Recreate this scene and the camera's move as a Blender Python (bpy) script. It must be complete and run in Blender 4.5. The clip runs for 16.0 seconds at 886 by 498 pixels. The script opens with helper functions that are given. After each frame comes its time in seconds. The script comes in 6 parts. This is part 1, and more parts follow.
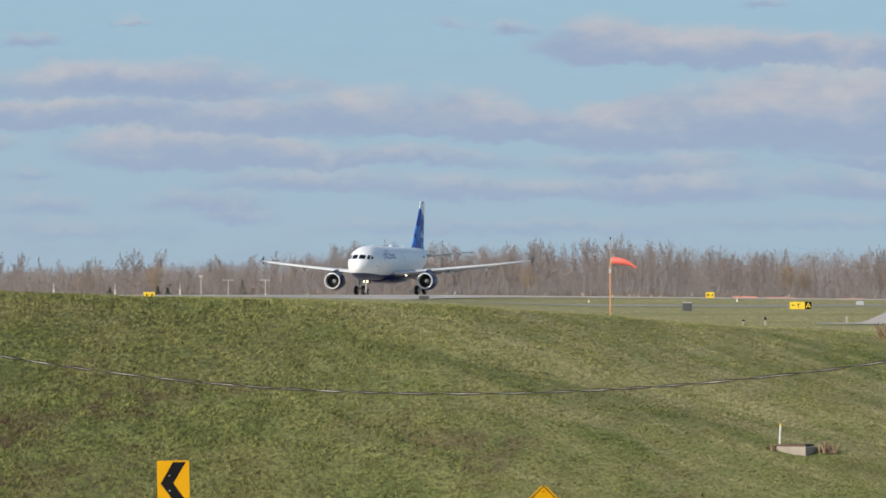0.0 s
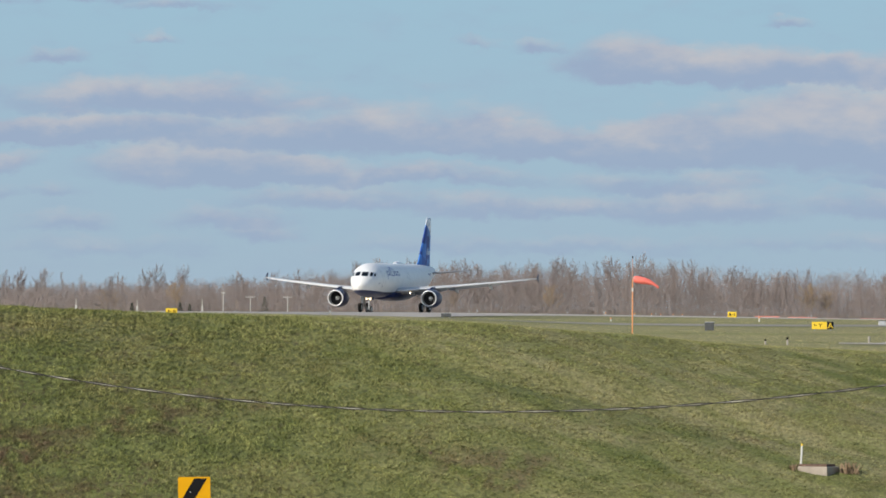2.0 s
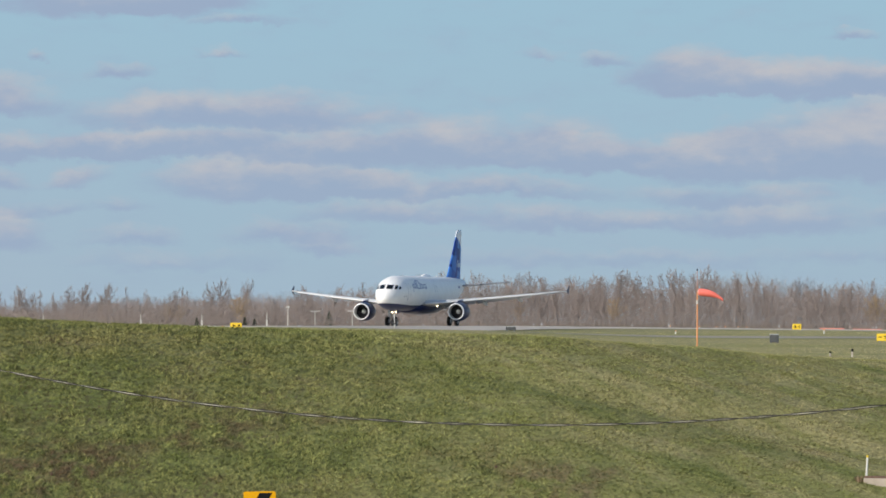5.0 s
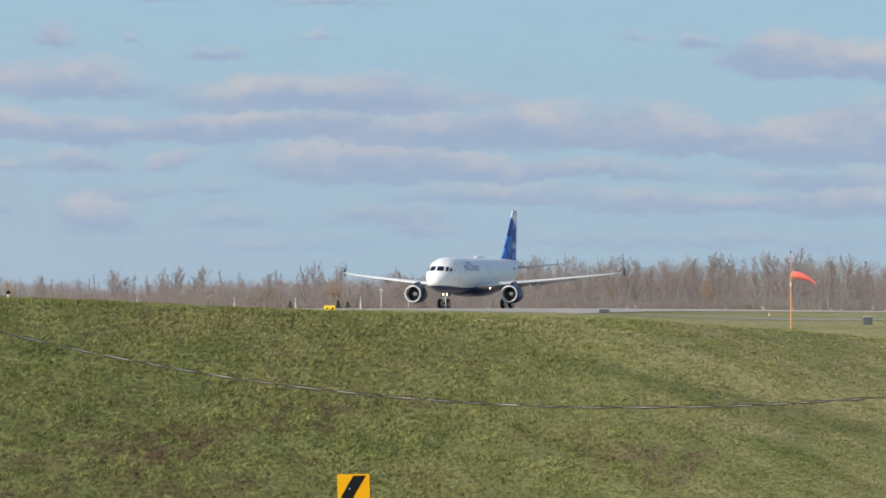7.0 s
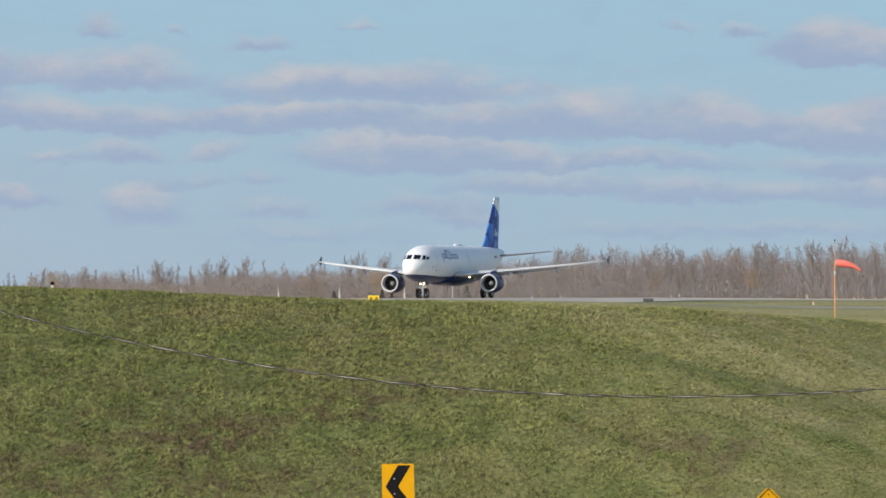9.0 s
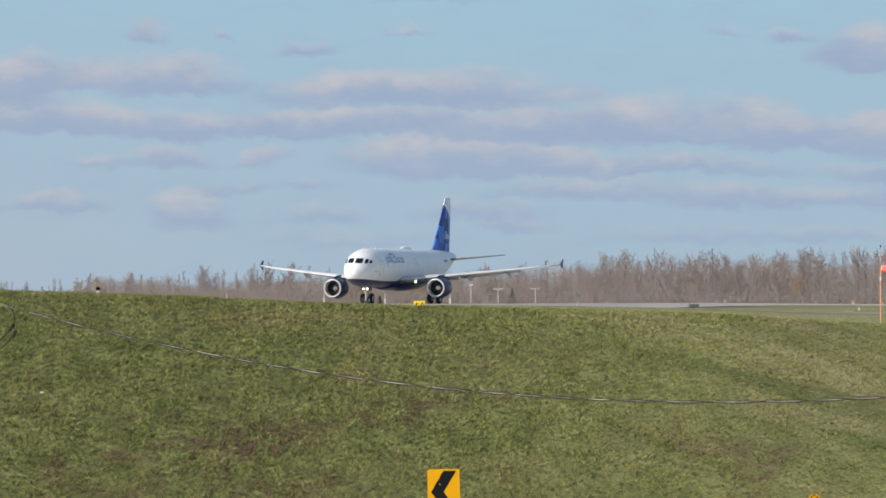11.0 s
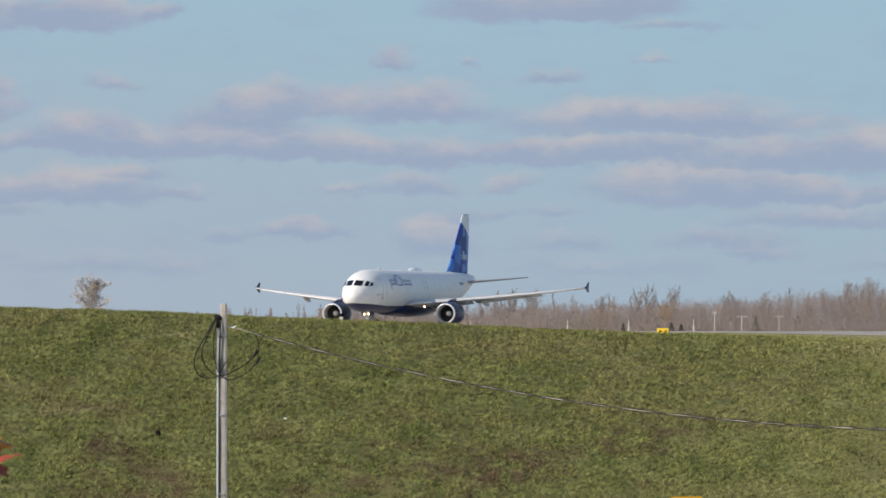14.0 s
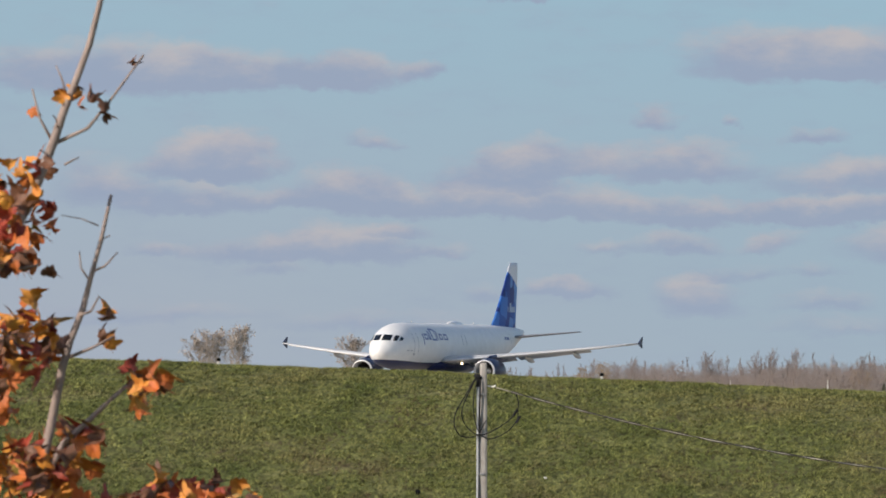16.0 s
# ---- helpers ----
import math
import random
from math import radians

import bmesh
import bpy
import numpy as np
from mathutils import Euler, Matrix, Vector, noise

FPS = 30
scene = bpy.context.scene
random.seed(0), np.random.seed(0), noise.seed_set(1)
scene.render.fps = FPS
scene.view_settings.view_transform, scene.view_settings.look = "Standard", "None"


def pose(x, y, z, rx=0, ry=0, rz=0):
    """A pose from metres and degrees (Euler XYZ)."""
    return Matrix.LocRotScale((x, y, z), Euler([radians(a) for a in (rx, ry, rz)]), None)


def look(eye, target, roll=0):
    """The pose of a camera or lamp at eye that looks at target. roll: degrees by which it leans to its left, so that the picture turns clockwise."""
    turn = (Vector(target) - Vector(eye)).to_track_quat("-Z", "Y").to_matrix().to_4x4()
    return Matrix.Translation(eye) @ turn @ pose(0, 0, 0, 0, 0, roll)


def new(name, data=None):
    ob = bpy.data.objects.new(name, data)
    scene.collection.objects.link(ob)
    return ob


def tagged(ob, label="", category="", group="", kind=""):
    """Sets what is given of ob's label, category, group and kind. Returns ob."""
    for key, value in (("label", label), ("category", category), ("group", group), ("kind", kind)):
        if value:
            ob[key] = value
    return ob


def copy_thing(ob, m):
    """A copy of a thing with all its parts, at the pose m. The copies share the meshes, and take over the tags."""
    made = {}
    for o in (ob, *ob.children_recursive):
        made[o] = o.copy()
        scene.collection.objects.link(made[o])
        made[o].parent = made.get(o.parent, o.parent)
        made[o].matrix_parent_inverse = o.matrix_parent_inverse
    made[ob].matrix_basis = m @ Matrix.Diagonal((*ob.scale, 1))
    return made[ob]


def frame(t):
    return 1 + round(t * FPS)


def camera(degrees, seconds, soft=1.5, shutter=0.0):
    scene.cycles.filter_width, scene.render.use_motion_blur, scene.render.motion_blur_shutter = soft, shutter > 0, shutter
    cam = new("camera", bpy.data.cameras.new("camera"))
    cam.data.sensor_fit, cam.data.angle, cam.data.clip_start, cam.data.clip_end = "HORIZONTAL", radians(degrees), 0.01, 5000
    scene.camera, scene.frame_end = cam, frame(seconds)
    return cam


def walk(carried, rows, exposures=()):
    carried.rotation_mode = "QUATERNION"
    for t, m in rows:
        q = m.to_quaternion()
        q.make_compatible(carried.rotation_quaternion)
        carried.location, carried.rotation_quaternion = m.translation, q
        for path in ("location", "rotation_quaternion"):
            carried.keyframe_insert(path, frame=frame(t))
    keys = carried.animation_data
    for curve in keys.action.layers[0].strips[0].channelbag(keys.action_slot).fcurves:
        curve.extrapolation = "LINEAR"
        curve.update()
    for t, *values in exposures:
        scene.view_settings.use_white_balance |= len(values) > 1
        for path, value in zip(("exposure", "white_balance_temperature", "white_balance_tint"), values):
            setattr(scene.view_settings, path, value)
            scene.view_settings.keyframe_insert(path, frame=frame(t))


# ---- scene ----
EYE = 7.0                       # height of the camera over the road at the foot of the bank
U = 1 / 12760                   # unit of bearing and elevation, in radians
cam = camera(7.03, 16.0, soft=1.65)
# focused on the far runway, so that the near maple is a little soft
cam.data.dof.use_dof, cam.data.dof.focus_distance, cam.data.dof.aperture_fstop = True, 650.0, 50.0
# seconds, bearing to the right, tilt up, lean, in degrees
PATH = [(0.0, 0.0000, 0.3188, -0.000),
        (0.2, -0.0082, 0.2718, -0.034),
        (0.5, -0.3230, 0.4987, -0.083),
        (0.7, -0.4562, 0.5161, 0.041),
        (1.0, -0.3167, 0.5471, 0.189),
        (1.2, -0.3658, 0.5728, 0.238),
        (1.5, -0.4097, 0.4163, 0.108),
        (1.7, -0.3421, 0.4026, 0.234),
        (2.0, -0.1786, 0.4603, 0.327),
        (2.2, -0.1720, 0.4045, 0.296),
        (2.5, -0.2964, 0.4215, 0.245),
        (2.7, -0.1773, 0.2290, 0.200),
        (3.0, -0.3716, 0.2726, 0.299),
        (3.2, -0.5729, 0.4609, 0.229),
        (3.5, -0.5612, 0.4969, 0.211),
        (3.7, -0.5112, 0.6053, 0.149),
        (4.0, -0.6045, 0.6286, 0.093),
        (4.2, -0.5409, 0.5776, -0.013),
        (6.3, -1.0558, 0.5612, 0.210),
        (6.5, -1.0638, 0.5273, 0.131),
        (6.7, -1.1500, 0.4017, 0.050),
        (7.0, -1.4320, 0.4270, 0.021),
        (7.2, -1.5324, 0.4542, 0.188),
        (7.5, -1.3354, 0.3642, 0.172),
        (7.7, -1.3619, 0.3444, 0.180),
        (8.0, -1.4510, 0.3561, 0.181),
        (8.2, -1.4989, 0.3645, 0.173),
        (8.5, -1.5665, 0.4838, 0.054),
        (8.7, -1.6569, 0.3541, -0.046),
        (10.8, -2.1789, 0.3273, -0.125),
        (11.0, -2.1428, 0.3889, -0.131),
        (11.2, -2.1998, 0.5113, -0.135),
        (11.5, -2.3370, 0.5549, -0.209),
        (11.7, -2.5144, 0.5475, -0.205),
        (12.0, -2.6780, 0.7376, -0.202),
        (12.2, -2.7985, 0.7387, -0.137),
        (12.5, -3.0138, 0.6695, 0.022),
        (12.7, -3.2138, 0.5803, 0.029),
        (13.0, -3.2844, 0.6367, 0.164),
        (13.2, -3.2265, 0.6252, 0.310),
        (13.5, -3.5038, 0.5592, 0.285),
        (13.7, -3.6541, 0.5507, 0.199),
        (14.0, -4.0787, 0.6055, 0.050),
        (14.2, -4.2765, 0.6361, 0.099),
        (14.5, -4.4245, 0.8221, 0.127),
        (14.7, -4.5683, 0.8354, 0.136),
        (15.0, -4.8842, 0.8809, 0.041),
        (15.2, -5.2298, 0.9570, 0.077),
        (15.5, -5.6888, 1.0344, 0.037),
        (15.7, -5.9937, 0.9361, 0.195),
        (16.0, -6.1457, 1.0734, 0.166)]
walk(cam, [(t, pose(0, 0, EYE, 90 + tilt, 0, -b) @ pose(0, 0, 0, 0, 0, lean)) for t, b, tilt, lean in PATH],
     exposures=[(0.0, 0.02, 6500, 10), (0.5, 0.06, 6500, 10), (1.5, 0.02, 6500, 10), (3.5, 0.04, 6500, 10), (4.0, -0.02, 6500, 10), (6.5, 0.09, 6500, 10), (8.0, 0.06, 6500, 10), (11.0, 0.07, 6540, 11), (12.5, 0.04, 6600, 12), (13.0, 0.01, 6640, 12), (13.5, -0.15, 6670, 13), (14.0, -0.03, 6700, 13), (14.5, -0.12, 6730, 14), (15.0, -0.2, 6770, 14), (15.5, -0.12, 6800, 14), (16.0, -0.1, 6820, 14)])

# ---- light ----
SUN_ELEV, SUN_FROM = 25.0, 226.0          # degrees over the horizon; compass bearing of the sun (view is north)
world = bpy.data.worlds.new("sky")
scene.world = world
world.use_nodes = True
wn = world.node_tree.nodes
wl = world.node_tree.links
sky = wn.new("ShaderNodeTexSky")
sky.sky_type = "NISHITA"
sky.sun_disc = False
sky.sun_elevation = radians(SUN_ELEV)
sky.sun_rotation = radians(SUN_FROM)
sky.air_density, sky.dust_density, sky.ozone_density = 1.0, 0.6, 1.5
wn["Background"].inputs["Strength"].default_value = 0.15
wl.new(sky.outputs[0], wn["Background"].inputs["Color"])
sun = new("sun", bpy.data.lights.new("sun", "SUN"))
sun.data.energy, sun.data.angle, sun.data.color = 4.5, radians(0.55), (1.0, 0.93, 0.82)
sd = Vector((math.sin(radians(SUN_FROM)) * math.cos(radians(SUN_ELEV)), math.cos(radians(SUN_FROM)) * math.cos(radians(SUN_ELEV)), math.sin(radians(SUN_ELEV))))
sun.matrix_world = look(sd * 300, (0, 0, 0))


# ---- materials ----
def material(name, colour, rough=0.6, metal=0.0, vary=0.0, scale=4.0, bump=0.0, bump_scale=40.0, second=None, spread=0.5, emit=0.0, island=False, coords="Object", detail=6.0, coat=0.0, spec=0.5):
    """A painted, grown or cast surface: base colour, a second colour mixed in by two sizes of noise, grain and relief."""
    m = bpy.data.materials.new(name)
    m.use_nodes = True
    n, l = m.node_tree.nodes, m.node_tree.links
    b = n["Principled BSDF"]
    b.inputs["Roughness"].default_value = rough
    b.inputs["Metallic"].default_value = metal
    b.inputs["Coat Weight"].default_value = coat
    b.inputs["Specular IOR Level"].default_value = spec
    tc = n.new("ShaderNodeTexCoord")
    if second is None:
        second = tuple(max(0.0, c * (1 - vary)) for c in colour)
    big = n.new("ShaderNodeTexNoise")
    big.inputs["Scale"].default_value = scale
    big.inputs["Detail"].default_value = detail
    big.inputs["Roughness"].default_value = 0.65
    l.new(tc.outputs[coords], big.inputs["Vector"])
    ramp = n.new("ShaderNodeValToRGB")
    ramp.color_ramp.elements[0].position = 0.5 - spread * 0.5
    ramp.color_ramp.elements[1].position = 0.5 + spread * 0.5
    ramp.color_ramp.elements[0].color = (*second, 1)
    ramp.color_ramp.elements[1].color = (*colour, 1)
    l.new(big.outputs["Fac"], ramp.inputs["Fac"])
    out = ramp.outputs["Color"]
    if island:
        geo = n.new("ShaderNodeNewGeometry")
        hsv = n.new("ShaderNodeHueSaturation")
        mr = n.new("ShaderNodeMapRange")
        mr.inputs["To Min"].default_value, mr.inputs["To Max"].default_value = 0.78, 1.25
        l.new(geo.outputs["Random Per Island"], mr.inputs["Value"])
        l.new(mr.outputs["Result"], hsv.inputs["Value"])
        l.new(out, hsv.inputs["Color"])
        out = hsv.outputs["Color"]
    l.new(out, b.inputs["Base Color"])
    if bump:
        fine = n.new("ShaderNodeTexNoise")
        fine.inputs["Scale"].default_value = bump_scale
        fine.inputs["Detail"].default_value = 4
        l.new(tc.outputs[coords], fine.inputs["Vector"])
        bp = n.new("ShaderNodeBump")
        bp.inputs["Strength"].default_value = bump
        bp.inputs["Distance"].default_value = 1.0 / bump_scale
        l.new(fine.outputs["Fac"], bp.inputs["Height"])
        l.new(bp.outputs["Normal"], b.inputs["Normal"])
    if emit:
        b.inputs["Emission Color"].default_value = (*colour, 1)
        b.inputs["Emission Strength"].default_value = emit
    return m


WHITE_PAINT = material("white_paint", (0.80, 0.80, 0.79), 0.3, vary=0.06, scale=0.6, spread=0.6, coat=0.3)
NAVY_PAINT = material("navy_paint", (0.010, 0.018, 0.075), 0.35, vary=0.25, scale=1.0, coat=0.1, spec=0.3)
GREY_METAL = material("grey_wing_paint", (0.52, 0.53, 0.54), 0.4, vary=0.15, scale=0.8, bump=0.05, bump_scale=6)
# grey darkened to stand for the shade under the tailplane
TAIL_SHADED_GREY = material("tailplane_shaded_grey", (0.24, 0.25, 0.27), 0.45, vary=0.15, scale=0.8)
PALE_EDGE = material("pale_leading_edge", (0.74, 0.74, 0.74), 0.32, 0.2, vary=0.1, scale=0.9)
BARE_METAL = material("bare_aluminium", (0.66, 0.66, 0.66), 0.4, 0.3, vary=0.1, scale=2)
DARK_METAL = material("dark_metal", (0.06, 0.06, 0.065), 0.45, 0.6, vary=0.4, scale=5)
GEAR_STEEL = material("gear_steel", (0.55, 0.56, 0.57), 0.4, 0.3, vary=0.3, scale=4)
TYRE = material("tyre_rubber", (0.022, 0.022, 0.024), 0.8, vary=0.3, scale=8, bump=0.1)
GLASS_DARK = material("cockpit_glass", (0.012, 0.014, 0.018), 0.06, vary=0.3, scale=2)
TITLE_BLUE = material("title_blue", (0.03, 0.06, 0.26), 0.35, vary=0.15, scale=2)
PALE_BLUE = material("emblem_pale_blue", (0.36, 0.46, 0.62), 0.4, vary=0.1, scale=3)
DOOR_LINE = material("door_outline_grey", (0.33, 0.35, 0.40), 0.4, vary=0.2, scale=3)
LAMP_GLOW = material("lamp_glow", (1.0, 0.80, 0.50), 0.2, emit=6.0)
RED_GLASS = material("beacon_red", (0.5, 0.03, 0.02), 0.3, vary=0.2)
SIGN_YELLOW = material("sign_yellow", (0.74, 0.52, 0.05), 0.6, vary=0.1, scale=5, spec=0.1)
ROAD_YELLOW = material("reflective_amber", (0.57, 0.285, 0.002), 0.6, vary=0.08, scale=6, bump=0.05, bump_scale=150, spec=0.1)
SIGN_BLACK = material("sign_black", (0.008, 0.008, 0.009), 0.8, vary=0.2, scale=6, spec=0.1)
SOCK = material("windsock_cloth", (0.82, 0.19, 0.15), 0.8, second=(0.72, 0.14, 0.11), scale=2, bump=0.2, bump_scale=9)
FADED_ORANGE = material("faded_orange_steel", (0.50, 0.24, 0.17), 0.6, second=(0.42, 0.26, 0.20), scale=1.5)
ORANGE_STEEL = material("orange_steel", (0.66, 0.27, 0.09), 0.5, second=(0.60, 0.26, 0.11), scale=1.5)
BARRIER = material("barrier_red", (0.52, 0.13, 0.10), 0.6, second=(0.50, 0.27, 0.22), scale=0.6, spread=0.3)
BOX_GREY = material("box_dark_grey", (0.07, 0.075, 0.08), 0.6, vary=0.4, scale=4)
BOX_PALE = material("box_pale_grey", (0.42, 0.43, 0.44), 0.6, vary=0.3, scale=4)
DULL_POST = material("weathered_post", (0.40, 0.36, 0.32), 0.7, vary=0.2, scale=3)
WHITE_POST = material("white_post", (0.60, 0.59, 0.56), 0.6, vary=0.2, scale=3)
GALV = material("galvanised_steel", (0.42, 0.43, 0.45), 0.42, 0.6, vary=0.3, scale=12, bump=0.05)
POLE_WOOD = material("weathered_pole_wood", (0.41, 0.385, 0.365), 0.85, second=(0.25, 0.228, 0.21), scale=5, bump=0.4, bump_scale=60)
CONDUIT = material("grey_conduit", (0.36, 0.38, 0.41), 0.5, vary=0.2, scale=6)
CABLE_BLACK = material("cable_black", (0.015, 0.015, 0.017), 0.7, vary=0.3, scale=20, spec=0.2)
CABLE_GREY = material("cable_grey", (0.36, 0.34, 0.28), 0.8, second=(0.10, 0.095, 0.08), scale=2.2, spread=0.25, spec=0.1)
CERAMIC = material("pale_insulator", (0.75, 0.74, 0.70), 0.3, vary=0.1)
CONCRETE = material("concrete", (0.36, 0.31, 0.255), 0.9, second=(0.25, 0.215, 0.175), scale=3, bump=0.4, bump_scale=40)
RUST = material("rusted_grate", (0.13, 0.075, 0.05), 0.8, vary=0.5, scale=14, bump=0.3)
STRAW = material("dry_weed", (0.30, 0.21, 0.13), 0.9, second=(0.18, 0.12, 0.07), scale=3, island=True)
ASPHALT = material("runway_concrete", (0.55, 0.49, 0.42), 1.0, second=(0.44, 0.395, 0.34), scale=0.03, bump=0.3, bump_scale=12, spec=0.1)
ROAD_ASPHALT = material("road_asphalt", (0.07, 0.07, 0.072), 0.85, second=(0.045, 0.045, 0.048), scale=0.4, bump=0.3, bump_scale=30)
TAXI_ASPHALT = material("taxiway_asphalt", (0.36, 0.33, 0.28), 1.0, second=(0.27, 0.25, 0.21), scale=0.05, bump=0.3, bump_scale=12, spec=0.1)
MARKING = material("runway_marking", (0.66, 0.66, 0.63), 0.7, vary=0.25, scale=0.4)
# bark and twigs of the woods carry the distant haze as a lighter, greyer colour
HAZED_BARK = material("hazed_grey_bark", (0.29, 0.262, 0.262), 0.9, second=(0.22, 0.192, 0.19), scale=0.6, island=True)
HAZED_TWIG = material("hazed_brown_twigs", (0.275, 0.226, 0.208), 0.9, second=(0.205, 0.165, 0.152), scale=0.25, island=True)
TWIG_TAN = material("tan_leaf_remains", (0.36, 0.26, 0.16), 0.9, second=(0.28, 0.20, 0.13), scale=0.4, island=True)
LONE_TWIG = material("pale_grey_twigs", (0.40, 0.345, 0.30), 0.9, second=(0.30, 0.255, 0.225), scale=0.4, island=True)
EVERGREEN = material("dark_evergreen", (0.05, 0.065, 0.035), 0.9, vary=0.4, scale=0.8, island=True)
MAPLE_BARK = material("maple_bark", (0.38, 0.295, 0.26), 0.8, second=(0.20, 0.155, 0.135), scale=14, bump=0.3, bump_scale=120)


def grass_material(name, blades):
    m = bpy.data.materials.new(name)
    m.use_nodes = True
    n, l = m.node_tree.nodes, m.node_tree.links
    b = n["Principled BSDF"]
    b.inputs["Roughness"].default_value = 0.9
    b.inputs["Specular IOR Level"].default_value = 0.15
    tc = n.new("ShaderNodeTexCoord")

    def mottle(scale, lo, hi, detail=4.0, stretch=None, turn=-70.0):
        t = n.new("ShaderNodeTexNoise")
        t.inputs["Scale"].default_value, t.inputs["Detail"].default_value = scale, detail
        t.inputs["Roughness"].default_value = 0.6
        if stretch:
            mp = n.new("ShaderNodeMapping")
            mp.vector_type = "TEXTURE"
            mp.inputs["Scale"].default_value = stretch
            mp.inputs["Rotation"].default_value = (0, 0, radians(turn))
            l.new(tc.outputs["Object"], mp.inputs["Vector"])
            l.new(mp.outputs["Vector"], t.inputs["Vector"])
        else:
            l.new(tc.outputs["Object"], t.inputs["Vector"])
        r = n.new("ShaderNodeMapRange")
        r.inputs["From Min"].default_value, r.inputs["From Max"].default_value = lo, hi
        l.new(t.outputs["Fac"], r.inputs["Value"])
        return r.outputs["Result"]

    def mix(fac, a, c):
        x = n.new("ShaderNodeMix")
        x.data_type = "RGBA"
        for socket, value in ((x.inputs["Factor"], fac), (x.inputs[6], a), (x.inputs[7], c)):
            if isinstance(value, tuple):
                socket.default_value = (*value, 1)
            else:
                l.new(value, socket)
        return x.outputs[2]

    green = mix(mottle(1.0, 0.35, 0.65, 5.0, (1.0, 3.0, 1.0), 0.0), GRASS_DEEP, GRASS_LIGHT)
    dry = mix(mottle(0.11, 0.50, 0.74, 5.0), green, GRASS_DRY)
    both = n.new("ShaderNodeMath")
    both.operation = "MULTIPLY"
    l.new(mottle(1.5, 0.43, 0.57, 7.0, (1.0, 2.4, 1.0), 0.0), both.inputs[0])
    l.new(mottle(0.17, 0.46, 0.57, 3.0), both.inputs[1])
    # the trodden, brown ground lies on the lower half of the bank
    xyz = n.new("ShaderNodeSeparateXYZ")
    l.new(tc.outputs["Object"], xyz.inputs[0])

    def up_bank(z0, z1, v0, v1):
        r = n.new("ShaderNodeMapRange")
        r.inputs["From Min"].default_value, r.inputs["From Max"].default_value = z0, z1
        r.inputs["To Min"].default_value, r.inputs["To Max"].default_value = v0, v1
        l.new(xyz.outputs["Z"], r.inputs["Value"])
        return r.outputs["Result"]

    def times(a, c):
        x = n.new("ShaderNodeMath")
        x.operation = "MULTIPLY"
        l.new(a, x.inputs[0])
        l.new(c, x.inputs[1])
        return x.outputs[0]

    worn = mix(times(both.outputs[0], up_bank(3.6, 5.4, 1.0, 0.1)), dry, GRASS_BROWN)
    streak = mix(mottle(0.5, 0.60, 0.80, 5.0, (1.0, 5.0, 1.0)), worn, GRASS_STRAW)
    # the lawn is drier towards the east, and paler there to offset weak sunlight
    east = n.new("ShaderNodeMapRange")
    east.inputs["From Min"].default_value, east.inputs["From Max"].default_value = -9.0, 9.0
    east.inputs["To Max"].default_value = 0.8
    l.new(xyz.outputs["X"], east.inputs["Value"])
    pale = mix(mottle(0.7, 0.38, 0.66, 5.0), GRASS_PALE, GRASS_LIGHT)
    lines = mix(mottle(1.1, 0.45, 0.62, 4.0, (1.0, 14.0, 1.0), MOW), pale, GRASS_STRAW)
    patch = mix(mottle(0.5, 0.52, 0.70, 3.0, (1.0, 8.0, 1.0), MOW), lines, GRASS_DEEP)
    out = mix(times(east.outputs["Result"], up_bank(0.6, 3.4, 0.4, 1.0)), streak, patch)
    # a deep green swale runs down the bank, with a straw strip along its upper side
    across = n.new("ShaderNodeMath")
    across.operation = "MULTIPLY_ADD"
    across.inputs[1].default_value = 0.253
    l.new(xyz.outputs["X"], across.inputs[0])
    l.new(xyz.outputs["Z"], across.inputs[2])
    wob = n.new("ShaderNodeMath")
    wob.operation = "ADD"
    l.new(across.outputs[0], wob.inputs[0])
    l.new(mottle(0.5, 0.0, 1.9, 4.0), wob.inputs[1])
    for stops, tone in ((((0.0, 0.0), (0.38, 0.0), (0.46, 0.7), (0.54, 0.0)), GRASS_DEEP), (((0.0, 0.0), (0.52, 0.0), (0.60, 0.9), (0.72, 0.6), (0.90, 0.0)), GRASS_STRAW)):
        rp = n.new("ShaderNodeValToRGB")
        el = rp.color_ramp.elements
        el[0].position, el[0].color = 0.0, (0, 0, 0, 1)
        el[1].position, el[1].color = 1.0, (0, 0, 0, 1)
        for pos, val in stops[1:]:
            el.new(pos).color = (val, val, val, 1)
        sh = n.new("ShaderNodeMapRange")
        sh.inputs["From Min"].default_value, sh.inputs["From Max"].default_value = 3.25, 7.25
        l.new(wob.outputs[0], sh.inputs["Value"])
        l.new(sh.outputs[0], rp.inputs[0])
        ends = n.new("ShaderNodeMapRange")
        ends.inputs["From Min"].default_value, ends.inputs["From Max"].default_value = -8.0, -2.5
        l.new(xyz.outputs["X"], ends.inputs["Value"])
        grain = mottle(1.5, 0.40, 0.64, 5.0, (1.0, 15.0, 1.0), MOW) if tone == GRASS_STRAW else mottle(1.2, 0.25, 0.55, 5.0, (1.0, 4.0, 1.0), MOW)
        out = mix(times(times(rp.outputs[0], grain), ends.outputs["Result"]), out, tone)
    # clumps, with thatch, earth and painted-in shade in the gaps between them
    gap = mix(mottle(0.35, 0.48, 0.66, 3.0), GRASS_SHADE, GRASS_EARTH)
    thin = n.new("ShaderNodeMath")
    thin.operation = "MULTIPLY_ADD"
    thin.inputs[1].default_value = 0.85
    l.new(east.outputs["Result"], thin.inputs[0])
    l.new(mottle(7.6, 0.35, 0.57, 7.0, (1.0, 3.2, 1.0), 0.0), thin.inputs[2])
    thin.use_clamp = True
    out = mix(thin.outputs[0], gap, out)
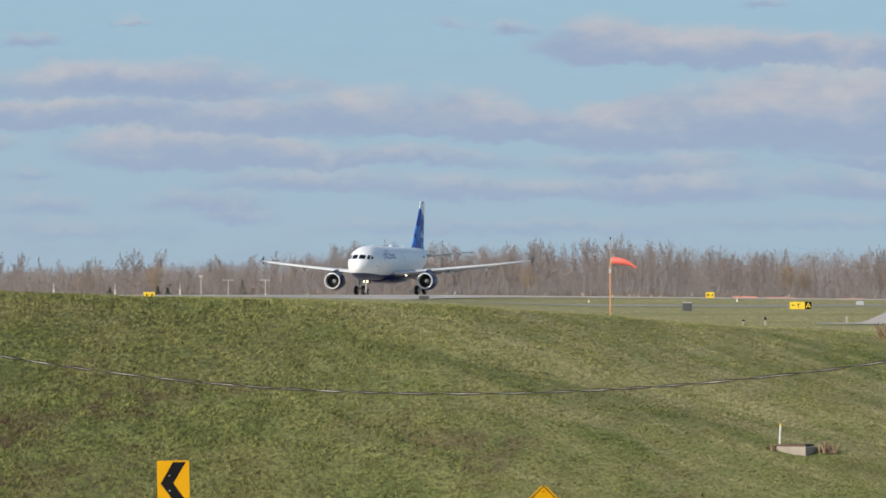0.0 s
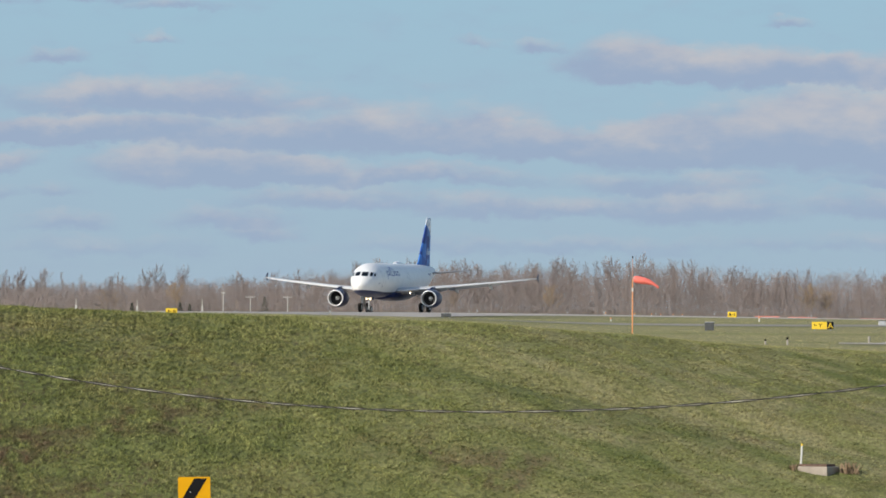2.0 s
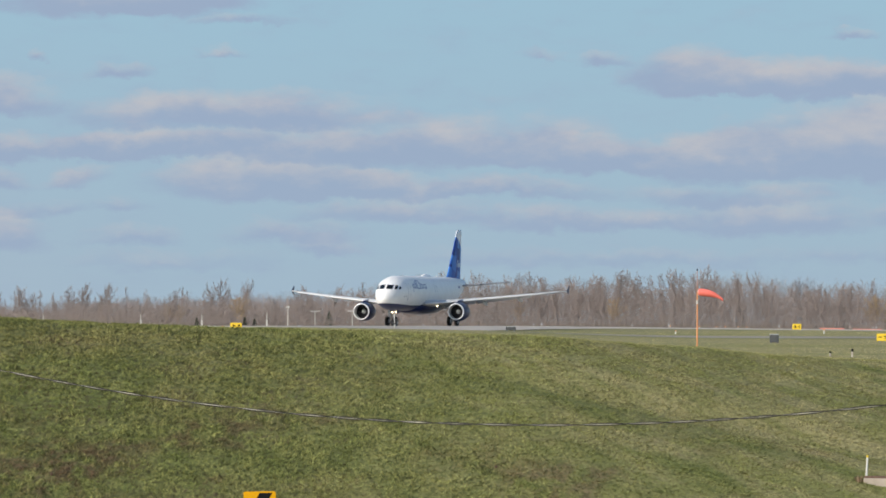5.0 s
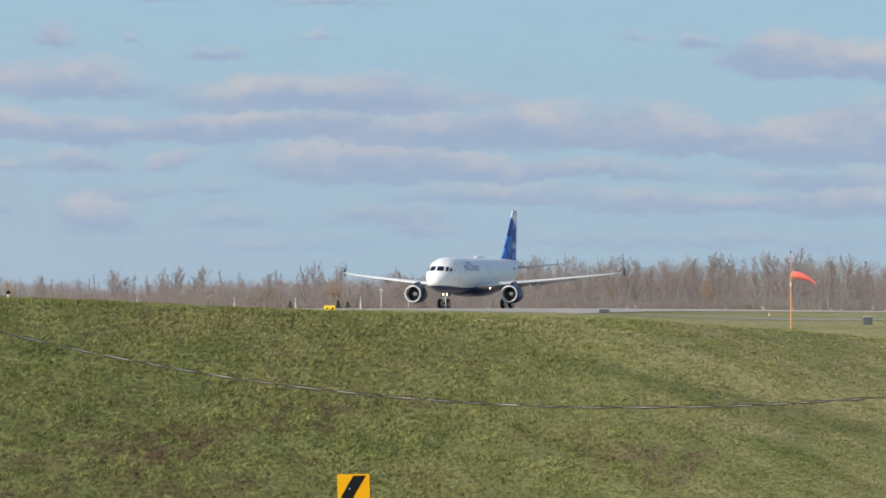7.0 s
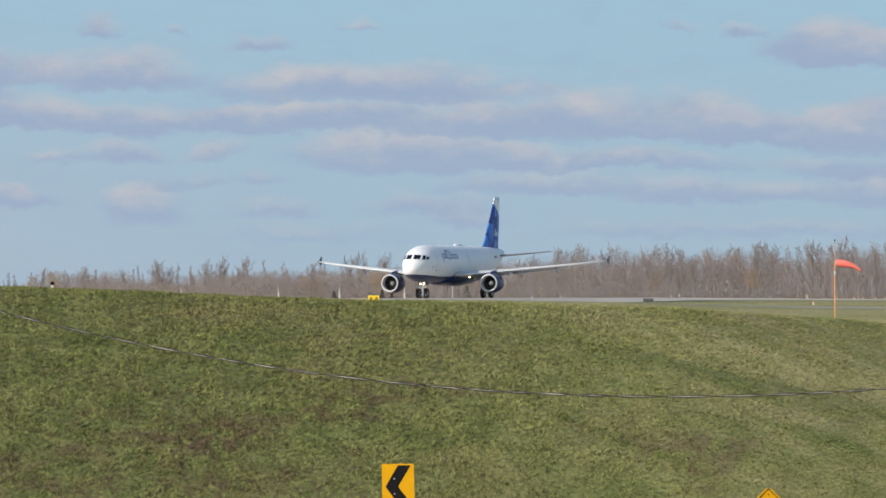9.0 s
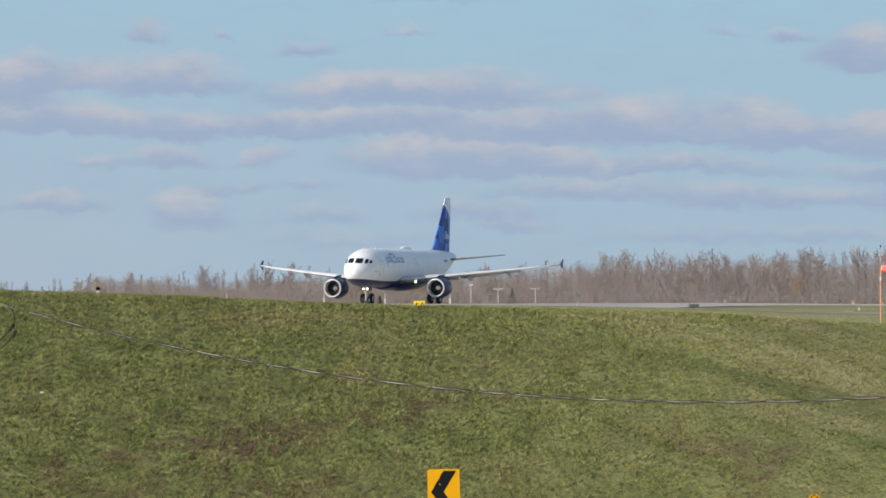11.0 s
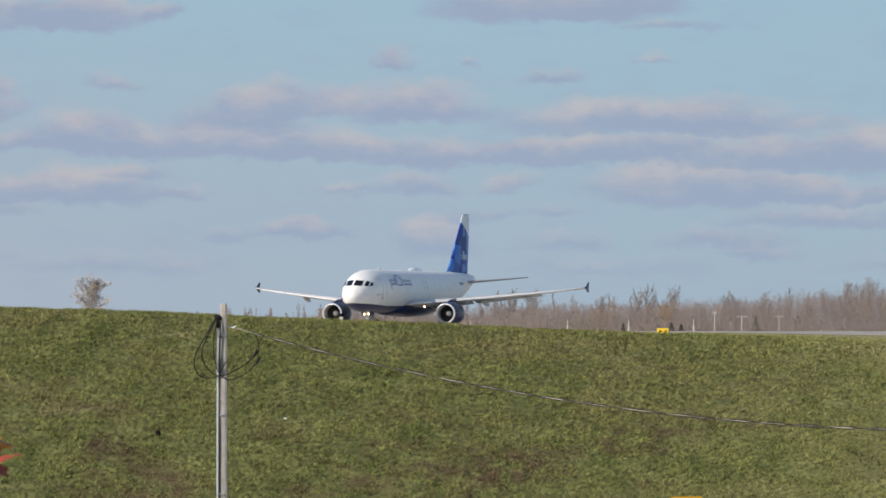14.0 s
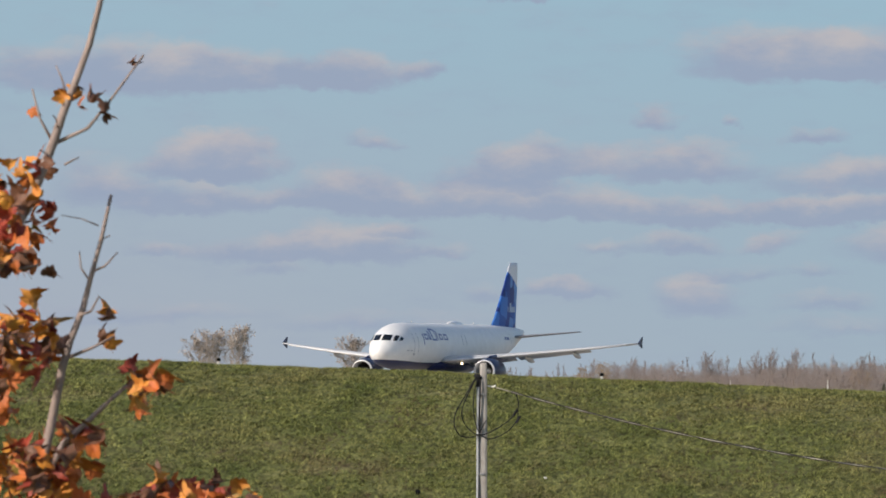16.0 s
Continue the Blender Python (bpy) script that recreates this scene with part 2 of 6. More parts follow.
    # the airfield beyond the crest is drier still, its colour lifted for grazing sunlight
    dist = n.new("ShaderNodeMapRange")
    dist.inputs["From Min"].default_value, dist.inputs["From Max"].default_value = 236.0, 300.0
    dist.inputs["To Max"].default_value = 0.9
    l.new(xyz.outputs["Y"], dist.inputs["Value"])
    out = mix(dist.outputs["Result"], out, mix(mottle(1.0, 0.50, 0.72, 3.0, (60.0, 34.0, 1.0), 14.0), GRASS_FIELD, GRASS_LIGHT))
    if blades:
        geo = n.new("ShaderNodeNewGeometry")
        r = n.new("ShaderNodeMapRange")
        r.inputs["To Min"].default_value, r.inputs["To Max"].default_value = 0.50, 1.92
        l.new(geo.outputs["Random Per Island"], r.inputs["Value"])
        h = n.new("ShaderNodeHueSaturation")
        l.new(r.outputs["Result"], h.inputs["Value"])
        l.new(out, h.inputs["Color"])
        out = h.outputs["Color"]
    else:
        # painted shade also darkens the ground between the blades
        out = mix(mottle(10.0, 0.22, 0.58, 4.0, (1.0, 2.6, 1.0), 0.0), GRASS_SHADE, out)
        bp = n.new("ShaderNodeBump")
        t = n.new("ShaderNodeTexNoise")
        t.inputs["Scale"].default_value, t.inputs["Detail"].default_value = 4.0, 5.0
        l.new(tc.outputs["Object"], t.inputs["Vector"])
        l.new(t.outputs["Fac"], bp.inputs["Height"])
        bp.inputs["Distance"].default_value, bp.inputs["Strength"].default_value = 0.15, 0.5
        l.new(bp.outputs["Normal"], b.inputs["Normal"])
    l.new(out, b.inputs["Base Color"])
    return m


GRASS_DEEP, GRASS_LIGHT = (0.128, 0.150, 0.044), (0.228, 0.234, 0.080)
GRASS_DRY, GRASS_BROWN = (0.235, 0.212, 0.086), (0.130, 0.090, 0.052)
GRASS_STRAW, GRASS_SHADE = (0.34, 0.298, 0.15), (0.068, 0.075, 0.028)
MOW = 41.0
GRASS_PALE = (0.25, 0.232, 0.096)
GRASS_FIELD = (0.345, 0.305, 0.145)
GRASS_EARTH = (0.112, 0.085, 0.048)
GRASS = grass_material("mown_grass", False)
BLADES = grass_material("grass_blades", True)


# ---- mesh helpers ----
def mesh(name, verts, faces, mat, parent=None, label="", smooth=False):
    me = bpy.data.meshes.new(name)
    me.from_pydata([tuple(v) for v in verts], [], [tuple(f) for f in faces])
    for m in (mat if isinstance(mat, (list, tuple)) else [mat]):
        me.materials.append(m)
    if smooth:
        me.polygons.foreach_set("use_smooth", [True] * len(me.polygons))
    me.update()
    ob = new(name, me)
    if parent:
        ob.parent = parent
    if label:
        tagged(ob, label)
    return ob


def part(name, bm, mat, parent=None, label="", smooth=False):
    me = bpy.data.meshes.new(name)
    bmesh.ops.recalc_face_normals(bm, faces=bm.faces)
    bm.to_mesh(me)
    bm.free()
    me.materials.append(mat)
    if smooth:
        me.polygons.foreach_set("use_smooth", [True] * len(me.polygons))
    ob = new(name, me)
    if parent:
        ob.parent = parent
    if label:
        tagged(ob, label)
    return ob


def add_box(bm, centre, size, bevel=0.0, turn=None):
    m = Matrix.Translation(centre) @ (turn or Matrix()) @ Matrix.Diagonal((*size, 1))
    made = bmesh.ops.create_cube(bm, size=1.0, matrix=m)
    if bevel:
        edges = list({e for v in made["verts"] for e in v.link_edges})
        bmesh.ops.bevel(bm, geom=edges, offset=bevel, segments=2, affect="EDGES", profile=0.5)


def add_tube(bm, a, b, r0, r1=None, sides=10, caps=True):
    a, b = Vector(a), Vector(b)
    r1 = r0 if r1 is None else r1
    m = Matrix.Translation((a + b) / 2) @ (b - a).to_track_quat("Z", "Y").to_matrix().to_4x4()
    bmesh.ops.create_cone(bm, cap_ends=caps, segments=sides, radius1=r0, radius2=r1, depth=(b - a).length, matrix=m)


def add_cord(bm, points, r, sides=6, closed=False):
    """A round cord through the points."""
    rings = []
    pts = [Vector(p) for p in points]
    for i, p in enumerate(pts):
        d = (pts[min(i + 1, len(pts) - 1)] - pts[max(i - 1, 0)]).normalized()
        q = d.to_track_quat("Z", "Y")
        rr = r[i] if isinstance(r, (list, tuple)) else r
        rings.append([bm.verts.new(p + q @ Vector((math.cos(k * math.tau / sides) * rr, math.sin(k * math.tau / sides) * rr, 0))) for k in range(sides)])
    for a, b in zip(rings, rings[1:]):
        for k in range(sides):
            bm.faces.new((a[k], a[(k + 1) % sides], b[(k + 1) % sides], b[k]))
    bm.faces.new(rings[0])
    bm.faces.new(rings[-1])


def loft(name, rings, mat, parent=None, label="", caps=True, smooth=True):
    """A skin over equal rings of points."""
    n = len(rings[0])
    verts = [p for r in rings for p in r]
    faces = []
    for i in range(len(rings) - 1):
        for k in range(n):
            faces.append((i * n + k, i * n + (k + 1) % n, (i + 1) * n + (k + 1) % n, (i + 1) * n + k))
    if caps:
        faces.append(tuple(range(n))[::-1])
        faces.append(tuple((len(rings) - 1) * n + k for k in range(n)))
    ob = mesh(name, verts, faces, mat, parent, label, smooth)
    bm = bmesh.new()
    bm.from_mesh(ob.data)
    bmesh.ops.recalc_face_normals(bm, faces=bm.faces)
    bm.to_mesh(ob.data)
    bm.free()
    return ob


def lathe(name, profile, mat, parent, label="", sides=32, at=(0, 0, 0), caps=False):
    """A turned shape round the x axis: profile rows of (x, radius)."""
    rings = [[(at[0] + x, at[1] + r * math.cos(k * math.tau / sides), at[2] + r * math.sin(k * math.tau / sides)) for k in range(sides)] for x, r in profile]
    return loft(name, rings, mat, parent, label, caps)


# ---- ground ----
FIELD_R = [0, 300, 430, 520, 620, 750, 880, 1000, 1300, 2000, 5000]
FIELD_LEFT = [-0.9, -0.9, -0.8, -0.75, -0.68, -0.66, -0.72, -0.85, -1.45, -1.6, -2.0]
FIELD_RIGHT = [-2.2, -2.2, -2.05, -1.97, -1.86, -1.45, -1.15, -1.15, -1.5, -1.6, -2.0]
CREST_B = [-2300, -1850, -1770, -1550, -1370, -1155, -970, -784, -484, -284, 16, 216, 296, 432, 525, 784, 1100, 1500]
CREST_E = [42, 35, 29.5, 25, 17, 5, -1, -9, -19, -24, -31, -45, -49, -63, -68, -82, -97, -107]


def smooth_step(x, a, b):
    u = np.clip((x - a) / (b - a), 0, 1)
    return u * u * (3 - 2 * u)


def height(x, y):
    """Ground height at a place."""
    x, y = np.asarray(x, float), np.asarray(y, float)
    r = np.hypot(x, y) + 1e-6
    b = np.arctan2(x, y) / U
    right = smooth_step(b, -500, 320)
    field = np.interp(r, FIELD_R, FIELD_LEFT) * (1 - right) + np.interp(r, FIELD_R, FIELD_RIGHT) * right
    field = field - r * U * 7.0 * smooth_step(b, 100, 900) * smooth_step(r, 800, 1000)
    far = smooth_step(b, 0, 900)
    rc = 228 + 6 * far
    rt = 206 + 2 * far
    bb = np.clip(b, -2300, 1500)
    zc = np.interp(bb, CREST_B, CREST_E) * U * rc
    zt = -(405 - 15 * far) * U * rt
    u = np.clip((r - rt) / (rc - rt), 0, 1)
    bank = zt + (zc - zt) * (1.25 * u - 0.25 * u ** 3)
    # shallow swale that runs down the bank
    line = 1470 - 2100 * u
    bank = bank - 0.22 * np.exp(-((b - line) / 130) ** 2) * np.sin(np.pi * u) + 0.08 * np.exp(-((b - line - 260) / 150) ** 2) * np.sin(np.pi * u)
    low = np.interp(r, [0, 12, 50, 100, 140, 160], [-1.7, -1.9, -4.3, -6.7, -6.9, -6.9])
    near = np.where(r < rt, low + (zt - low) * np.clip((r - 158) / (rt - 158), 0, 1) ** 2, bank)
    out = zc + (field - zc) * smooth_step((r - rc) / 150, 0, 1)
    z = np.where(r < rc, near, out)
    rough = 0.10 * np.sin(x * 0.31 + 1.3 * np.sin(y * 0.17)) * np.sin(y * 0.23 + x * 0.05) + 0.05 * np.sin(x * 0.9 + y * 0.4) * np.sin(y * 0.7 - x * 0.3)
    rough = (rough + 0.11 * np.sin(x * 4.1 + 2.3 * np.sin(y * 2.9)) * np.sin(y * 3.7 + 2.1 * np.sin(x * 2.3)) + 0.07 * np.sin(x * 8.3 + 2.7 * np.sin(y * 5.1)) * np.sin(y * 7.1 + 1.9 * np.sin(x * 6.1))) * (1 - 0.6 * smooth_step(x, -7, 5))
    z = z + rough * 0.35 * ((r > 160) & (r < rc + 20))
    ahead = smooth_step(-np.abs(b), -16000, -9000)
    return EYE + np.where(r < 160, low, z * ahead + (1 - ahead) * np.minimum(-2.0, low))


def at(b, r, e=None):
    """A place by bearing and distance: on the ground, or at the elevation e."""
    x, y = r * math.sin(b * U), r * math.cos(b * U)
    z = float(height(x, y)) if e is None else EYE + e * U * r
    return Vector((x, y, z))


def build_ground():
    az = sorted(set([round(a, 3) for a in np.arange(-180, -10.6, 4)] + [round(a, 3) for a in np.arange(-10.5, 5, 0.07)] + [round(a, 3) for a in np.arange(5, 180, 4)]))
    rs = [2, 6, 12, 20, 35, 50, 75, 100, 125, 140, 150] + [156 + 4 * k for k in range(12)] + [203 + 0.3 * k for k in range(125)] + [241 + 3 * k for k in range(27)] + list(range(324, 460, 8)) + list(range(470, 1000, 20)) + list(range(1000, 2000, 60)) + [2300, 2800, 3500, 4300, 4950]
    a = np.radians(np.array(az))
    r = np.array(rs, float)
    X = (r[:, None] * np.sin(a)[None, :])
    Y = (r[:, None] * np.cos(a)[None, :])
    Z = height(X, Y)
    n = len(az)
    verts = np.stack([X.ravel(), Y.ravel(), Z.ravel()], 1).tolist()
    faces = [(i * n + k, i * n + (k + 1) % n, (i + 1) * n + (k + 1) % n, (i + 1) * n + k) for i in range(len(rs) - 1) for k in range(n)]
    verts.append((0, 0, float(height(0.0, 0.0))))
    faces += [(len(verts) - 1, (k + 1) % n, k) for k in range(n)]
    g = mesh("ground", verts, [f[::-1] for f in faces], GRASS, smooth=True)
    return tagged(g, "mown autumn grass, green with dry brown patches, rising to a bank", "ground", kind="structure")


ground = build_ground()


def build_blades():
    """Tufts of three thin blades each, thicker where the lawn is lush."""
    rng = np.random.default_rng(5)
    n = 480000
    b = rng.uniform(-2220, 900, n)
    r = np.sqrt(rng.uniform(203 ** 2, 243 ** 2, n))
    far = smooth_step(b, 0, 900)
    keep = (r < 235 + 8 * far) & (r > 203)
    b, r = b[keep], r[keep]
    x, y = r * np.sin(b * U), r * np.cos(b * U)
    lush = np.sin(x * 1.9 + 2 * np.sin(y * 0.8)) * np.sin(y * 1.3 + 1.7 * np.sin(x * 0.9)) + 0.6 * np.sin(x * 5.1 + 3 * np.sin(y * 2.3)) * np.sin(y * 4.3 + 2 * np.sin(x * 1.7))
    keep = rng.uniform(-2.6, 0.7, len(x)) < lush
    x, y, lush = x[keep], y[keep], lush[keep]
    n = len(x)
    z = height(x, y) - 0.012
    verts = []
    for k in range(3):
        ang = rng.uniform(0, math.tau, n)
        h = rng.uniform(0.03, 0.115, n) * (1 + 0.25 * lush) * (1 - 0.55 * smooth_step(x, -7, 5))
        w = rng.uniform(0.008, 0.019, n)
        ox, oy = rng.normal(0, 0.05, n), rng.normal(0, 0.05, n)
        lx, ly = rng.normal(0.02, 0.085, n), rng.normal(0, 0.07, n)
        p = np.stack([np.stack([x + ox - np.cos(ang) * w, y + oy - np.sin(ang) * w, z], 1), np.stack([x + ox + np.cos(ang) * w, y + oy + np.sin(ang) * w, z], 1),
                      np.stack([x + ox + lx, y + oy + ly, z + h], 1)], 1)
        verts.append(p.reshape(-1, 3))
    return blade_object(np.concatenate(verts).astype(np.float32), "short tufts of grass on the bank, green and straw")


def soup(name, v, mat):
    """Loose triangles, three rows of v each."""
    m = len(v)
    me = bpy.data.meshes.new(name)
    me.vertices.add(m)
    me.vertices.foreach_set("co", v.ravel())
    me.loops.add(m)
    me.loops.foreach_set("vertex_index", np.arange(m, dtype=np.int32))
    me.polygons.add(m // 3)
    me.polygons.foreach_set("loop_start", np.arange(0, m, 3, dtype=np.int32))
    me.update(calc_edges=True)
    me.materials.append(mat)
    return new(name, me)


def blade_object(v, label):
    return tagged(soup("grass", v, BLADES), label, "grass", kind="stuff")


build_blades()

# ---- runway and taxiway ----
HEAD = 194.40                                      # compass heading of the runway
FWD = Vector((math.sin(radians(HEAD)), math.cos(radians(HEAD)), 0))
LEFT = Vector((-FWD.y, FWD.x, 0))
START = Vector((-6.52, 880.39, 0))


def run_z(s):
    return EYE - 0.707 + 0.000704 * s


def pave_z(p, s):
    """Height of the pavement, which falls away with the ground to the north-east."""
    r, b = math.hypot(p.x, p.y), math.atan2(p.x, p.y) / U
    return min(run_z(s), EYE + r * U * float(np.interp(b, [-100, 0, 216, 400, 784, 1200], [-8.0, -10.0, -12.5, -14.0, -17.5, -22.0])))


def verge_fall(p):
    """How far the paved edge falls to the grass beside it."""
    return float(np.interp(math.atan2(p.x, p.y) / U, [-350, 120], [0.85, 0.17]))


def strip(name, s0, s1, w0, w1, mat, lift, steps, parent=None):
    verts, faces = [], []
    for i in range(steps + 1):
        s = s0 + (s1 - s0) * i / steps
        for w in (w0, w1):
            p = START + FWD * s + LEFT * w
            verts.append((p.x, p.y, pave_z(p, s) + lift))
        for w in (w0, w1):
            p = START + FWD * s + LEFT * (w + (2.5 if w == w1 else -2.5))
            verts.append((p.x, p.y, pave_z(p, s) + lift - (verge_fall(p) if not parent else 0.0)))
        if i:
            a, b = (i - 1) * 4, i * 4
            faces.append((a, a + 1, b + 1, b))
            if not parent:
                faces += [(a + 2, a, b, b + 2), (a + 1, a + 3, b + 3, b + 1)]
    return mesh(name, verts, faces, mat, parent)


def verge(side, s0=-1100, s1=420, steps=60):
    """The grass that falls from the paved edge to the field."""
    verts, faces = [], []
    for i in range(steps + 1):
        s = s0 + (s1 - s0) * i / steps
        for w, fall in ((32.3, -0.02), (40.0, 1.3)):
            p = START + FWD * s + LEFT * (w * side)
            q = START + FWD * s + LEFT * (30 * side)
            verts.append((p.x, p.y, pave_z(q, s) - verge_fall(q) - fall))
        if i:
            a = 2 * i
            faces.append((a - 2, a - 1, a + 1, a) if side > 0 else (a, a + 1, a - 1, a - 2))
    v = mesh("grass_verge", verts, faces, GRASS, smooth=True)
    return tagged(v, "green grass verge beside the runway", "grass", kind="structure")


def build_field_blades():
    """Coarser tufts on the airfield lawn, clear of the pavements."""
    rng = np.random.default_rng(8)
    n = 230000
    b = rng.uniform(-1500, 880, n)
    r = 285 + (1250 - 285) * rng.uniform(0, 1, n) ** 1.2
    x, y = r * np.sin(b * U), r * np.cos(b * U)
    off = (x - START.x) * LEFT.x + (y - START.y) * LEFT.y
    k = (b + 60) / 1150
    band = 735 - 40 * np.sin(np.clip(k, 0, 1) * 3.1)
    turn = np.clip((b - 660) / 240, 0, 1)
    keep = (np.abs(off) > 33) & ~((k > -0.01) & (np.abs(r - band) < 24)) & ~((b > 655) & (r > 405) & (r < 436 + 240 * smooth_step(turn, 0.3, 0.66)))
    x, y, r = x[keep], y[keep], r[keep]
    n = len(x)
    z = height(x, y) - 0.01
    ang = rng.uniform(0, math.tau, n)
    h, w = rng.uniform(0.012, 0.035, n), rng.uniform(0.05, 0.12, n)
    lx, ly = rng.normal(0, 0.05, n), rng.normal(0, 0.05, n)
    p = np.stack([np.stack([x - np.cos(ang) * w, y - np.sin(ang) * w, z], 1), np.stack([x + np.cos(ang) * w, y + np.sin(ang) * w, z], 1), np.stack([x + lx, y + ly, z + h], 1)], 1)
    return blade_object(p.reshape(-1, 3).astype(np.float32), "pale dry tufts of grass on the airfield lawn")


build_field_blades()
runway = strip("runway", -1100, 420, -30, 30, ASPHALT, 0.0, 60)
for side in (-1, 1):
    verge(side)
tagged(runway, "worn pale grey runway with white edge lines", "runway", kind="structure")
for w in (-22.5, 21.6):
    strip("edge_line", -1100, 420, w, w + 0.9, MARKING, 0.006, 40, runway)
for k in range(12):
    strip("centre_line", -700 + k * 60, -670 + k * 60, -0.45, 0.45, MARKING, 0.006, 2, runway)


# ---- sky backdrop with its clouds ----
# bearing, elevation of the flat base, half width, height, weight of each cloud
CLOUDS_EAST = ((280, 402, 135, 78, 1.1), (480, 400, 210, 66, 1.1), (730, 394, 170, 62, 1.0), (600, 250, 310, 138, 1.25), (330, 252, 170, 78, 1.0), (860, 252, 210, 132, 1.2), (330, 205, 210, 40, 0.6),
               (420, 150, 240, 62, 0.85), (740, 160, 130, 55, 0.7), (740, 218, 110, 30, 0.7), (60, 160, 230, 42, 0.75), (16, 458, 42, 20, 0.5), (121, 452, 58, 28, 0.65), (566, 498, 48, 18, 0.6),
               (640, 100, 260, 34, 0.4), (250, 92, 240, 32, 0.4), (1050, 330, 240, 90, 0.9))
CLOUDS_MIDDLE = ((-520, 343, 310, 64, 0.95), (-700, 288, 190, 52, 0.8), (-470, 286, 250, 58, 0.8), (-130, 276, 310, 84, 1.0), (130, 264, 230, 56, 0.9), (-470, 217, 230, 72, 1.1), (-240, 217, 190, 46, 0.9),
                 (-30, 214, 170, 36, 0.75), (-250, 171, 180, 46, 0.8), (-420, 135, 135, 42, 0.75), (-370, 112, 85, 36, 0.7), (-700, 132, 105, 34, 0.65), (-734, 428, 58, 28, 0.6), (-554, 464, 46, 17, 0.5),
                 (-724, 190, 46, 28, 0.45), (-790, 246, 64, 32, 0.5), (-510, 516, 85, 22, 0.6), (-60, 92, 220, 36, 0.4))
CLOUDS_WEST = ((-1210, 372, 125, 62, 1.05), (-980, 364, 150, 66, 1.05), (-1170, 294, 145, 58, 1.15), (-960, 284, 140, 52, 1.1), (-745, 292, 105, 38, 0.9), (-1008, 450, 40, 42, 0.75), (-873, 455, 24, 20, 0.6),
               (-980, 234, 85, 38, 0.7), (-830, 234, 60, 28, 0.6), (-840, 186, 95, 32, 0.45), (-935, 124, 90, 66, 0.9), (-1170, 148, 95, 34, 0.7), (-1290, 342, 130, 68, 1.0), (-1160, 145, 62, 40, 0.65),
               (-800, 540, 165, 96, 1.15), (-630, 540, 150, 84, 1.05), (-1225, 678, 140, 24, 0.7), (-1100, 228, 60, 26, 0.5), (-640, 92, 220, 36, 0.4))
CLOUDS_FAR_WEST = ((-1560, 528, 125, 64, 1.05), (-1750, 526, 210, 70, 1.0), (-2000, 518, 260, 84, 1.0), (-1423, 540, 32, 30, 0.65), (-1492, 418, 48, 38, 0.65), (-1560, 304, 120, 76, 1.15), (-1380, 297, 130, 58, 1.1),
                   (-1560, 212, 145, 66, 1.1), (-1720, 212, 120, 50, 0.8), (-1790, 362, 110, 84, 1.6), (-1780, 305, 165, 46, 0.85), (-2000, 310, 125, 90, 0.6), (-1900, 222, 66, 30, 0.6), (-1690, 190, 55, 30, 0.5),
                   (-1480, 262, 66, 28, 0.6), (-1390, 226, 60, 28, 0.6), (-1300, 138, 46, 36, 0.55), (-1500, 90, 240, 36, 0.4), (-1900, 110, 240, 40, 0.4))


